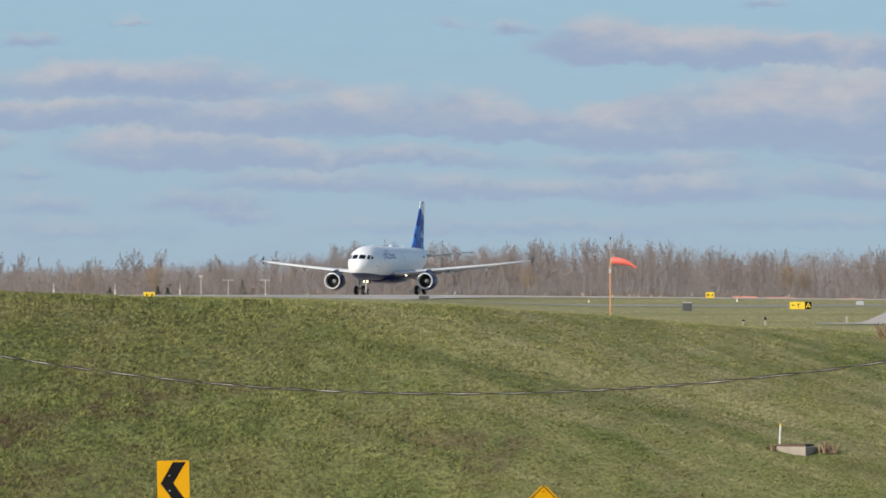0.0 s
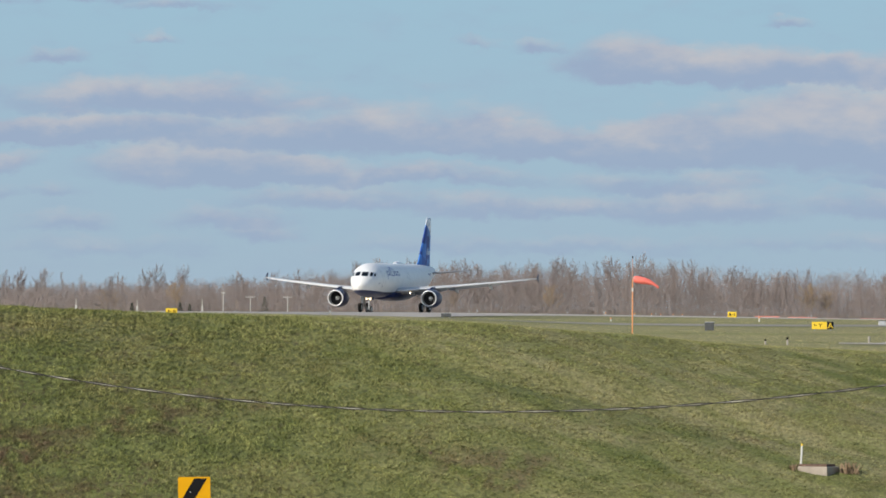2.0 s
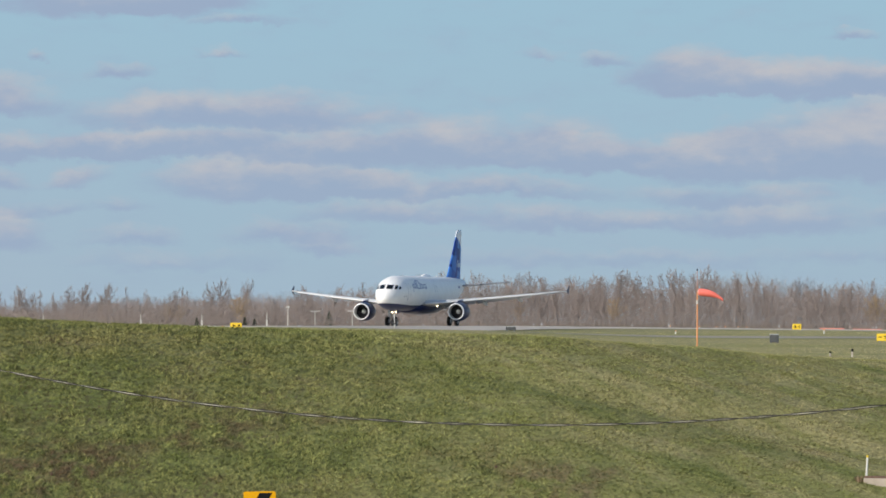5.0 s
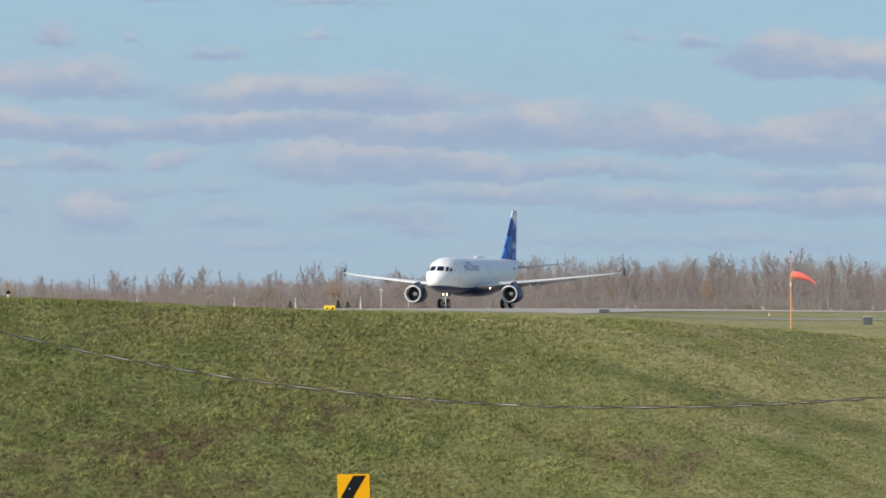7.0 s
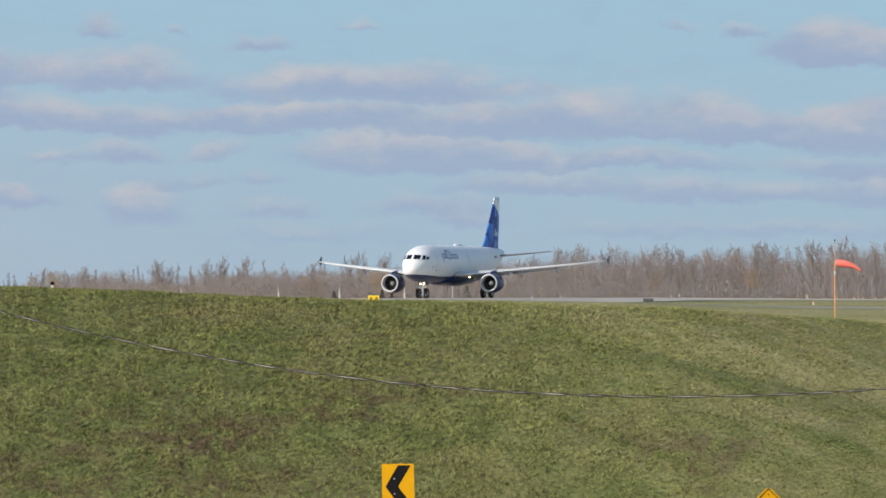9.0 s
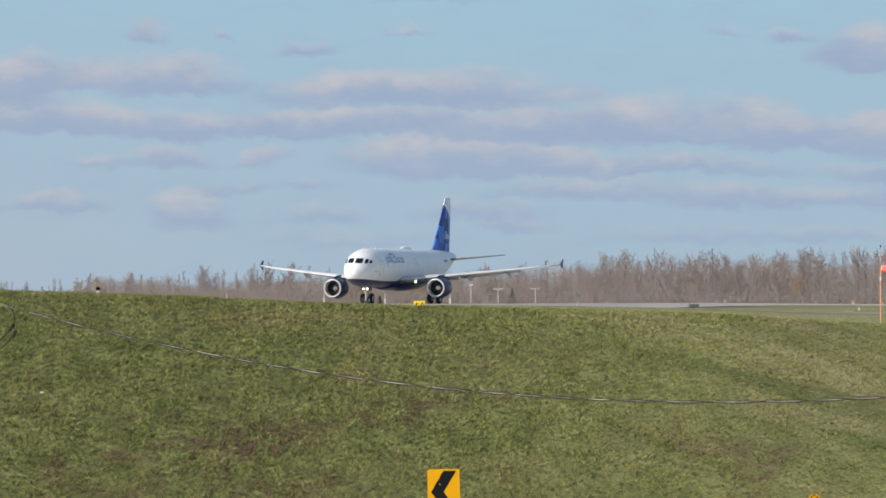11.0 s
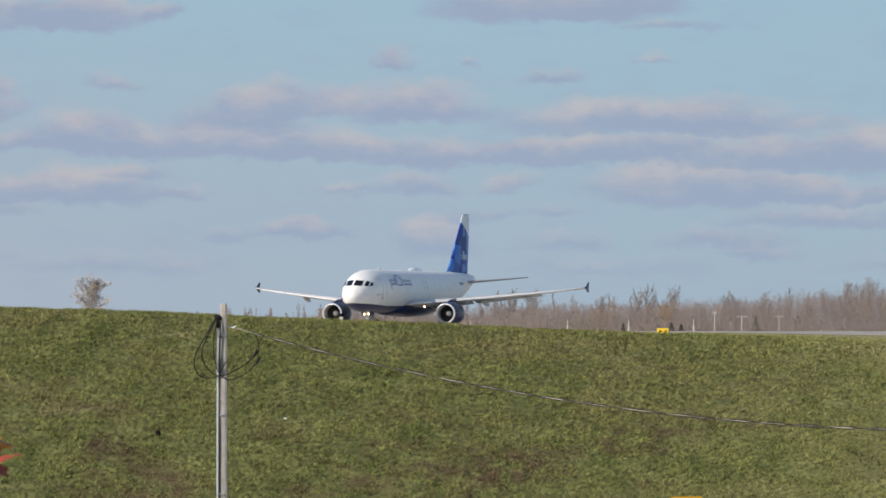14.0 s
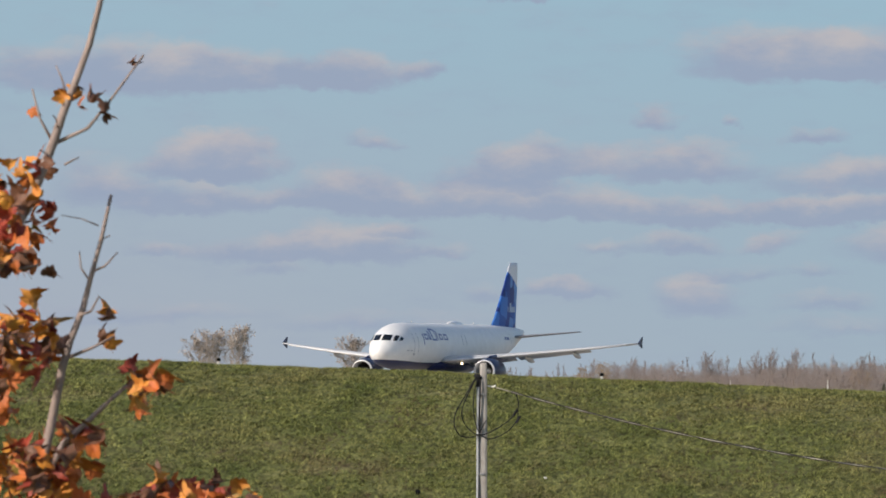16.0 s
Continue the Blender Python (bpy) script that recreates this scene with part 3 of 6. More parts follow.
def sky_material(west_end, east_end):
    """Sky for a stretch of bearings, with every cloud that reaches into it."""
    m = bpy.data.materials.new("sky_and_clouds")
    m.use_nodes = True
    n, l = m.node_tree.nodes, m.node_tree.links
    n.remove(n["Principled BSDF"])
    em = n.new("ShaderNodeEmission")
    l.new(em.outputs[0], n["Material Output"].inputs["Surface"])
    uv = n.new("ShaderNodeUVMap")

    def math_node(op, a, b=None, clamp=False):
        x = n.new("ShaderNodeMath")
        x.operation, x.use_clamp = op, clamp
        for i, v in enumerate((a, b)):
            if v is None:
                continue
            if isinstance(v, (int, float)):
                x.inputs[i].default_value = v
            else:
                l.new(v, x.inputs[i])
        return x.outputs[0]

    def noise_at(scale, stretch, detail, rough=0.55):
        mp = n.new("ShaderNodeMapping")
        mp.inputs["Scale"].default_value = stretch
        l.new(uv.outputs[0], mp.inputs["Vector"])
        t = n.new("ShaderNodeTexNoise")
        t.inputs["Scale"].default_value, t.inputs["Detail"].default_value, t.inputs["Roughness"].default_value = scale, detail, rough
        l.new(mp.outputs[0], t.inputs["Vector"])
        return t

    def warped(amount, scale, stretch, detail, rough, onto):
        """The sky's coordinates, pushed about by noise."""
        w = noise_at(scale, stretch, detail, rough)
        push = n.new("ShaderNodeVectorMath")
        push.operation = "SUBTRACT"
        l.new(w.outputs["Color"], push.inputs[0])
        push.inputs[1].default_value = (0.5, 0.5, 0.5)
        add = n.new("ShaderNodeVectorMath")
        add.operation = "MULTIPLY_ADD"
        l.new(push.outputs[0], add.inputs[0])
        add.inputs[1].default_value = (*amount, 0)
        l.new(onto, add.inputs[2])
        return add.outputs[0]

    # broad bends of the banks, then the small heads of the clouds
    place = warped((0.13, 0.055), 7.0, (0.8, 1.4, 1), 5.0, 0.55, uv.outputs[0])
    place = warped((0.055, 0.035), 26.0, (0.8, 1.2, 1), 6.0, 0.6, place)
    both = None
    for b, e, hw, hh, wt in CLOUDS_EAST + CLOUDS_MIDDLE + CLOUDS_WEST + CLOUDS_FAR_WEST:
        if b + hw * 1.2 + 100 < west_end or b - hw * 1.2 - 100 > east_end:
            continue
        mp = n.new("ShaderNodeMapping")
        mp.vector_type = "TEXTURE"
        mp.inputs["Location"].default_value = (b / 1000, (e + hh * 0.24) / 1000, 0)
        mp.inputs["Scale"].default_value = (hw * 1.2 / 1000, hh * 0.98 / 1000, 1)
        l.new(place, mp.inputs["Vector"])
        sep = n.new("ShaderNodeSeparateXYZ")
        l.new(mp.outputs[0], sep.inputs[0])
        under = math_node("MAXIMUM", sep.outputs["Y"], math_node("MULTIPLY", sep.outputs["Y"], -2.6))
        flat = n.new("ShaderNodeCombineXYZ")
        l.new(sep.outputs["X"], flat.inputs[0])
        l.new(under, flat.inputs[1])
        g = n.new("ShaderNodeTexGradient")
        g.gradient_type = "SPHERICAL"
        l.new(flat.outputs[0], g.inputs[0])
        d = math_node("MULTIPLY", g.outputs["Fac"], wt * 1.55)
        v = math_node("MULTIPLY", d, sep.outputs["Y"])
        pair = n.new("ShaderNodeCombineXYZ")
        l.new(d, pair.inputs[0])
        l.new(v, pair.inputs[1])
        if both is None:
            both = pair.outputs[0]
        else:
            add = n.new("ShaderNodeVectorMath")
            add.operation = "ADD"
            l.new(both, add.inputs[0])
            l.new(pair.outputs[0], add.inputs[1])
            both = add.outputs[0]
    sums = n.new("ShaderNodeSeparateXYZ")
    l.new(both, sums.inputs[0])
    total, lift = sums.outputs["X"], sums.outputs["Y"]
    fine = noise_at(15.0, (0.6, 1.6, 1), 9.0, 0.6)
    veil = noise_at(5.0, (0.45, 1.9, 1), 7.0, 0.6)
    thick = math_node("ADD", total, math_node("MULTIPLY", math_node("SUBTRACT", fine.outputs["Fac"], 0.5), 1.15))
    thick = math_node("ADD", thick, math_node("MULTIPLY", math_node("SUBTRACT", veil.outputs["Fac"], 0.49), 1.0))
    cover = n.new("ShaderNodeMapRange")
    cover.interpolation_type = "SMOOTHSTEP"
    cover.inputs["From Min"].default_value, cover.inputs["From Max"].default_value = -0.12, 0.98
    l.new(thick, cover.inputs["Value"])
    level = math_node("DIVIDE", lift, math_node("ADD", total, 0.12))
    soft = noise_at(13.0, (0.6, 1.3, 1), 7.0, 0.55)
    lit = n.new("ShaderNodeMapRange")
    lit.interpolation_type = "SMOOTHSTEP"
    lit.inputs["From Min"].default_value, lit.inputs["From Max"].default_value = -0.06, 0.86
    l.new(math_node("ADD", math_node("ADD", level, math_node("MULTIPLY", math_node("SUBTRACT", fine.outputs["Fac"], 0.5), 0.5)), math_node("MULTIPLY", math_node("SUBTRACT", soft.outputs["Fac"], 0.5), 1.3)), lit.inputs["Value"])
    cloud = n.new("ShaderNodeMix")
    cloud.data_type = "RGBA"
    cloud.inputs[6].default_value, cloud.inputs[7].default_value = (*CLOUD_SHADE, 1), (*CLOUD_LIT, 1)
    l.new(lit.outputs[0], cloud.inputs["Factor"])
    sep = n.new("ShaderNodeSeparateXYZ")
    l.new(uv.outputs[0], sep.inputs[0])
    grad = n.new("ShaderNodeValToRGB")
    grad.color_ramp.elements[0].color, grad.color_ramp.elements[1].color = (*SKY_LOW, 1), (*SKY_HIGH, 1)
    grad.color_ramp.elements[0].position, grad.color_ramp.elements[1].position = 0.05, 0.7
    l.new(sep.outputs["Y"], grad.inputs["Fac"])
    west = n.new("ShaderNodeMapRange")
    west.inputs["From Min"].default_value, west.inputs["From Max"].default_value = -0.6, -2.2
    west.inputs["To Max"].default_value = 0.8
    l.new(sep.outputs["X"], west.inputs["Value"])
    haze = n.new("ShaderNodeMix")
    haze.data_type = "RGBA"
    haze.inputs[7].default_value = (*SKY_HAZE, 1)
    low = n.new("ShaderNodeMapRange")
    low.inputs["From Min"].default_value, low.inputs["From Max"].default_value = 0.56, 0.12
    low.inputs["To Min"].default_value = 0.15
    l.new(sep.outputs["Y"], low.inputs["Value"])
    l.new(math_node("MULTIPLY", west.outputs[0], low.outputs[0]), haze.inputs["Factor"])
    l.new(grad.outputs[0], haze.inputs[6])
    top = n.new("ShaderNodeMix")
    top.data_type = "RGBA"
    # the air thins the contrast of the low, far clouds
    clear = n.new("ShaderNodeMapRange")
    clear.inputs["From Min"].default_value, clear.inputs["From Max"].default_value = 0.06, 0.36
    clear.inputs["To Min"].default_value, clear.inputs["To Max"].default_value = 0.72, 0.92
    l.new(sep.outputs["Y"], clear.inputs["Value"])
    l.new(math_node("MULTIPLY", cover.outputs[0], clear.outputs[0]), top.inputs["Factor"])
    l.new(haze.outputs[2], top.inputs[6])
    l.new(cloud.outputs[2], top.inputs[7])
    l.new(top.outputs[2], em.inputs["Color"])
    return m


SKY_HAZE = (0.40, 0.462, 0.555)
SKY_LOW, SKY_HIGH = (0.355, 0.475, 0.575), (0.325, 0.52, 0.645)
CLOUD_LIT, CLOUD_SHADE = (0.535, 0.525, 0.55), (0.318, 0.402, 0.548)


def build_sky():
    verts, faces, uvs = [], [], []
    na, ne = 120, 16
    for j in range(ne + 1):
        for i in range(na + 1):
            b = -9000 + 18000 * i / na
            e = -300 + 3300 * j / ne
            a = b * U
            verts.append((4500 * math.sin(a), 4500 * math.cos(a), 4500 * e * U))
            uvs.append((b / 1000, e / 1000))
    for j in range(ne):
        for i in range(na):
            k = j * (na + 1) + i
            faces.append((k, k + 1, k + na + 2, k + na + 1))
    ends = (-9000, -1500, -900, -300, 300, 9000)
    ob = mesh("backdrop", verts, faces, [sky_material(a, b) for a, b in zip(ends, ends[1:])])
    for p in ob.data.polygons:
        middle = -9000 + 150 * (p.index % na) + 75
        p.material_index = sum(middle > e for e in ends[1:-1])
    lay = ob.data.uv_layers.new(name="UVMap")
    for lp in ob.data.loops:
        lay.data[lp.index].uv = uvs[lp.vertex_index]
    ob.location = (0, 0, EYE)
    return tagged(ob, "pale blue autumn sky with banks of flat grey clouds", "sky", kind="structure")


backdrop = build_sky()


# ---- airliner: x forward from the main wheels, y to its left, z up ----
BODY = ((0.0, 3.30, 0.03, 0.03), (0.06, 3.30, 0.24, 0.23), (0.2, 3.31, 0.46, 0.45), (0.5, 3.33, 0.75, 0.74), (0.9, 3.38, 1.01, 1.01), (1.4, 3.46, 1.25, 1.28), (2.0, 3.56, 1.47, 1.54),
        (2.7, 3.66, 1.66, 1.76), (3.6, 3.76, 1.82, 1.93), (4.7, 3.83, 1.93, 2.03), (6.2, 3.85, 1.975, 2.07), (24.0, 3.85, 1.975, 2.07), (26.2, 3.93, 1.92, 1.98), (28.5, 4.12, 1.76, 1.77),
        (31.0, 4.40, 1.45, 1.44), (33.5, 4.72, 1.04, 1.05), (35.5, 5.00, 0.66, 0.68), (36.9, 5.17, 0.38, 0.40), (37.57, 5.25, 0.20, 0.22))
NOSE = 17.70


def body_at(xa):
    cols = list(zip(*BODY))
    return [float(np.interp(xa, cols[0], c)) for c in cols[1:]]


def skin_from_front(y, z):
    """Distance behind the nose at which the skin has the offsets y, z."""
    lo, hi = 0.0, 7.0
    for _ in range(40):
        mid = (lo + hi) / 2
        zc, hw, hh = body_at(mid)
        if (y / hw) ** 2 + ((z - zc) / hh) ** 2 > 1:
            lo = mid
        else:
            hi = mid
    return hi


def fuselage_material():
    """White paint over a navy belly, with the painted edge rising towards the nose."""
    m = material("fuselage_paint", (0.80, 0.80, 0.79), 0.42, vary=0.14, scale=1.1, spread=0.5, spec=0.35)
    n, l = m.node_tree.nodes, m.node_tree.links
    b = n["Principled BSDF"]
    tc = n["Texture Coordinate"]
    old = b.inputs["Base Color"].links[0].from_socket
    sep = n.new("ShaderNodeSeparateXYZ")
    l.new(tc.outputs["Object"], sep.inputs[0])
    edge = n.new("ShaderNodeMapRange")
    edge.inputs["From Min"].default_value, edge.inputs["From Max"].default_value = 11.0, 17.5
    edge.inputs["To Min"].default_value, edge.inputs["To Max"].default_value = 2.42, 2.66
    l.new(sep.outputs["X"], edge.inputs["Value"])
    gt = n.new("ShaderNodeMath")
    gt.operation = "GREATER_THAN"
    l.new(sep.outputs["Z"], gt.inputs[0])
    l.new(edge.outputs[0], gt.inputs[1])
    mix = n.new("ShaderNodeMix")
    mix.data_type = "RGBA"
    mix.inputs[6].default_value = (0.012, 0.022, 0.08, 1)
    l.new(gt.outputs[0], mix.inputs["Factor"])
    l.new(old, mix.inputs[7])
    l.new(mix.outputs[2], b.inputs["Base Color"])
    return m


def tail_material():
    """Blue mosaic of squares in several blues, white at the tip."""
    m = material("tail_paint", (0.05, 0.16, 0.46), 0.5, vary=0.1, scale=1.0, spec=0.2)
    n, l = m.node_tree.nodes, m.node_tree.links
    b = n["Principled BSDF"]
    tc = n["Texture Coordinate"]
    mp = n.new("ShaderNodeMapping")
    mp.inputs["Rotation"].default_value = (0, radians(12), 0)
    mp.inputs["Scale"].default_value = (0.75, 0.0, 0.62)
    l.new(tc.outputs["Object"], mp.inputs["Vector"])
    vor = n.new("ShaderNodeTexVoronoi")
    vor.distance = "CHEBYCHEV"
    vor.inputs["Scale"].default_value = 1.0
    l.new(mp.outputs[0], vor.inputs["Vector"])
    ramp = n.new("ShaderNodeValToRGB")
    ramp.color_ramp.interpolation = "CONSTANT"
    blues = ((0.0, (0.02, 0.06, 0.28)), (0.3, (0.055, 0.19, 0.55)), (0.55, (0.03, 0.11, 0.40)), (0.75, (0.12, 0.28, 0.60)), (0.9, (0.02, 0.045, 0.20)))
    el = ramp.color_ramp.elements
    el[0].position, el[0].color = 0.0, (*blues[0][1], 1)
    el[1].position, el[1].color = blues[1][0], (*blues[1][1], 1)
    for p, c in blues[2:]:
        el.new(p).color = (*c, 1)
    sep = n.new("ShaderNodeSeparateColor")
    l.new(vor.outputs["Color"], sep.inputs[0])
    l.new(sep.outputs[0], ramp.inputs[0])
    xyz = n.new("ShaderNodeSeparateXYZ")
    l.new(tc.outputs["Object"], xyz.inputs[0])
    lean = n.new("ShaderNodeMath")
    lean.operation = "MULTIPLY_ADD"
    lean.inputs[1].default_value = -0.52
    l.new(xyz.outputs["X"], lean.inputs[0])
    l.new(xyz.outputs["Z"], lean.inputs[2])
    gt = n.new("ShaderNodeMath")
    gt.operation = "GREATER_THAN"
    gt.inputs[1].default_value = 18.95
    l.new(lean.outputs[0], gt.inputs[0])
    mix = n.new("ShaderNodeMix")
    mix.data_type = "RGBA"
    mix.inputs[7].default_value = (0.74, 0.75, 0.78, 1)
    l.new(gt.outputs[0], mix.inputs["Factor"])
    l.new(ramp.outputs[0], mix.inputs[6])
    l.new(mix.outputs[2], b.inputs["Base Color"])
    return m


def foil(le, chord, thick, y, z, twist=0.0, n=9):
    """A wing section: closed ring of points, leading edge at le (x forward)."""
    up, dn = [], []
    for i in range(n):
        u = (1 - math.cos(math.pi * i / (n - 1))) / 2
        t = thick * 5 * (0.2969 * math.sqrt(u) - 0.126 * u - 0.3516 * u * u + 0.2843 * u ** 3 - 0.1015 * u ** 4)
        x = le - u * chord
        s = -twist * u * chord
        up.append((x, y, z + t * 1.15 + s))
        dn.append((x, y, z - t * 0.85 + s))
    return up + dn[1:-1][::-1]


def build_airliner():
    plane = tagged(new("airliner"), "white twin-jet airliner with navy belly and blue tail on the runway", "airplane")
    sides = 40
    xs = sorted(set([r[0] for r in BODY] + [2.3, 3.1, 4.1, 5.4, 8, 11, 14, 17, 20, 23, 25, 27.4, 29.8, 32.2]))
    rings = []
    for xa in xs:
        zc, hw, hh = body_at(xa)
        rings.append([(NOSE - xa, hw * math.cos(k * math.tau / sides), zc + hh * math.sin(k * math.tau / sides)) for k in range(sides)])
    body = loft("fuselage", rings, fuselage_material(), plane, "white fuselage with navy belly")
    # belly fairing between the wings
    rings = []
    for xa, w, d in ((10.2, 0.5, 0.0), (11.2, 1.5, 0.12), (12.6, 2.0, 0.24), (16, 2.15, 0.32), (19.5, 2.05, 0.28), (21.5, 1.5, 0.15), (23, 0.5, 0.0)):
        rings.append([(NOSE - xa, w * math.cos(k * math.tau / 24), 2.25 + (0.72 + d) * (0.55 if math.sin(k * math.tau / 24) > 0 else 0.86) * math.sin(k * math.tau / 24)) for k in range(24)])
    loft("belly_fairing", rings, NAVY_PAINT, plane, "navy belly fairing")
    # cockpit panes
    for side in (1, -1):
        for y0, y1, zb0, zt0, zb1, zt1 in ((0.09, 0.78, 4.34, 4.83, 4.30, 4.79), (0.96, 1.21, 4.29, 4.78, 4.27, 4.71), (1.31, 1.47, 4.28, 4.68, 4.30, 4.50)):
            verts, faces = [], []
            nn = 5
            for i in range(nn + 1):
                u = i / nn
                y = y0 + (y1 - y0) * u
                for j in range(nn + 1):
                    v = j / nn
                    z = (zb0 + (zb1 - zb0) * u) * (1 - v) + (zt0 + (zt1 - zt0) * u) * v
                    verts.append((NOSE - skin_from_front(y, z) + 0.025, side * (y + 0.012), z + 0.015))
            for i in range(nn):
                for j in range(nn):
                    k = i * (nn + 1) + j
                    f = (k, k + 1, k + nn + 2, k + nn + 1)
                    faces.append(f if side < 0 else f[::-1])
            mesh("cockpit_pane", verts, faces, GLASS_DARK, plane, "dark cockpit window", True)
    # lettering blocks, doors and antenna
    for side in (1, -1):
        def plate(name, xa0, xa1, z0, z1, mat, label="", parent=plane):
            verts = []
            for xa in (xa0, xa1):
                for i in range(5):
                    z = z0 + (z1 - z0) * i / 4
                    zc, hw, hh = body_at(xa)
                    verts.append((NOSE - xa, side * (hw * math.sqrt(max(0.0, 1 - ((z - zc) / hh) ** 2)) + 0.012), z))
            faces = [(i, i + 1, i + 6, i + 5) for i in range(4)]
            return mesh(name, verts, faces, mat, parent, label)
        # a row of hollow blocks stands for the painted name
        title = plate("title", 6.55, 6.75, 3.95, 4.95, TITLE_BLUE, "dark blue outlined lettering blocks")
        for xa0, wide, z0, z1 in ((7.0, 0.85, 4.42, 4.98), (8.05, 0.5, 4.42, 5.2), (8.85, 1.15, 4.36, 5.42), (10.2, 0.22, 4.40, 5.36), (10.7, 0.85, 4.42, 4.98), (11.85, 0.9, 4.42, 4.98)):
            block = plate("lettering_block", xa0, xa0 + min(0.2, wide), z0, z1, TITLE_BLUE, "", title)
            if wide > 0.3:
                plate("block_edge", xa0 + wide - 0.2, xa0 + wide, z0, z1 - 0.06, TITLE_BLUE, "", block)
                plate("block_edge", xa0 + 0.2, xa0 + wide - 0.2, z0, z0 + 0.13, TITLE_BLUE, "", block)
                plate("block_edge", xa0 + 0.2, xa0 + wide - 0.2, z1 - 0.16, z1 - 0.02, TITLE_BLUE, "", block)
        for xa0, xa1, z0, z1 in ((4.35, 4.42, 3.2, 5.0), (5.2, 5.27, 3.2, 5.0), (16.4, 16.5, 4.0, 4.9), (17.3, 17.4, 4.0, 4.9), (30.2, 30.27, 4.2, 5.2)):
            plate("door_outline", xa0, xa1, z0, z1, DOOR_LINE)
        plate("registration_mark", 28.0, 29.6, 4.55, 4.80, TITLE_BLUE)
        plate("lettering_block", 2.9, 4.0, 3.42, 3.50, DOOR_LINE)
        plate("probe_panel", 4.2, 4.6, 3.05, 3.2, DOOR_LINE)
    lathe("antenna_dome", [(-2.7, 0.02), (-2.2, 0.16), (-1.2, 0.34), (0.1, 0.42), (1.1, 0.36), (1.7, 0.2), (1.95, 0.02)], WHITE_PAINT, plane, "white radome", 20, (NOSE - 19.3, 0, 5.78))
    for xa in (8.6, 24.5):
        bm = bmesh.new()
        add_box(bm, (NOSE - xa, 0, 5.98), (0.35, 0.03, 0.26), 0.015)
        part("blade_antenna", bm, WHITE_PAINT, plane)
    # wings
    for side in (1, -1):
        def wing_z(y):
            return 2.62 + 0.088 * (y - 1.6) + 0.0009 * (y - 1.6) ** 2
        spec = ((0.6, 6.35, 7.0, 0.125), (1.95, 5.75, 6.1, 0.12), (4.0, 4.45, 4.85, 0.115), (6.4, 3.1, 3.75, 0.11), (9.5, 1.45, 3.1, 0.105), (13.0, -0.55, 2.35, 0.10), (16.0, -2.25, 1.75, 0.10), (16.9, -2.75, 1.5, 0.09))
        rings = [foil(le, c, c * t, side * y, wing_z(y), 0.03) for y, le, c, t in spec]
        wing = loft("wing", rings, GREY_METAL, plane, "long swept grey wing")
        # slats drooped in front
        rings = [foil(le + 0.22, 0.75 - 0.02 * y, (0.75 - 0.02 * y) * 0.32, side * y, wing_z(y) - 0.06, 0.05) for y, le, c, t in spec[1:-1]]
        loft("slat", rings, PALE_EDGE, wing, "pale metal leading edge slat")
        # flaps
        for a, b in ((2.1, 6.3), (6.6, 12.6)):
            rings = []
            for k in range(5):
                y = a + (b - a) * k / 4
                le = float(np.interp(y, [s[0] for s in spec], [s[1] for s in spec]))
                c = float(np.interp(y, [s[0] for s in spec], [s[2] for s in spec]))
                rings.append(foil(le - c * 0.86, c * 0.26, c * 0.035, side * y, wing_z(y) - 0.12, 0.30))
            loft("flap", rings, GREY_METAL, wing, "lowered grey flap")
        for y, ln in ((4.5, 2.6), (7.5, 2.5), (11.4, 2.2)):
            le = float(np.interp(y, [s[0] for s in spec], [s[1] for s in spec]))
            c = float(np.interp(y, [s[0] for s in spec], [s[2] for s in spec]))
            x0 = le - c * 0.62
            rings = [[(x0 - u * ln, side * y + 0.17 * w * math.cos(k * math.tau / 10), wing_z(y) - 0.30 - 0.34 * u + 0.25 * w * math.sin(k * math.tau / 10)) for k in range(10)]
                     for u, w in ((0, 0.05), (0.1, 0.6), (0.35, 1.0), (0.65, 0.95), (0.88, 0.55), (1.0, 0.05))]
            loft("flap_fairing", rings, GREY_METAL, wing, "grey flap track fairing")
        zt = wing_z(16.9)
        bm = bmesh.new()
        outline = [(-3.0, 0.05), (-3.95, 0.58), (-4.2, 0.58), (-4.0, 0.0), (-4.12, -0.42), (-3.9, -0.42), (-3.0, -0.05)]
        va = [bm.verts.new((x, side * 16.93, zt + z)) for x, z in outline]
        vb = [bm.verts.new((x, side * 16.98, zt + z)) for x, z in outline]
        bm.faces.new(va)
        bm.faces.new(vb[::-1])
        for k in range(len(va)):
            bm.faces.new((va[k], va[(k + 1) % 7], vb[(k + 1) % 7], vb[k]))
        part("wingtip_fence", bm, NAVY_PAINT, wing, "navy wingtip fence")
        # wing root light
        bm = bmesh.new()
        bmesh.ops.create_uvsphere(bm, u_segments=12, v_segments=8, radius=0.09, matrix=Matrix.Translation((4.7, side * 3.1, 2.36)))
        part("landing_light", bm, LAMP_GLOW, wing, "lit landing lamp")
        # engine
        ey, ez, ex = side * 5.77, 1.70, 6.35
        eng = lathe("engine", [(-0.14, 0.985), (-0.5, 1.07), (-1.1, 1.13), (-1.9, 1.11), (-2.6, 1.03), (-3.2, 0.93), (-3.2, 0.90), (-2.4, 0.88)], NAVY_PAINT, plane, "navy jet engine with bright intake ring", 36, (ex, ey, ez))
        lathe("intake_lip", [(-0.62, 0.86), (-0.3, 0.82), (-0.1, 0.83), (0.0, 0.87), (0.01, 0.91), (-0.05, 0.965), (-0.15, 0.995)], BARE_METAL, eng, "bare polished intake ring", 36, (ex, ey, ez))
        lathe("intake_duct", [(-0.60, 0.865), (-1.2, 0.865), (-1.25, 0.86)], GEAR_STEEL, eng, "pale grey duct", 36, (ex, ey, ez))
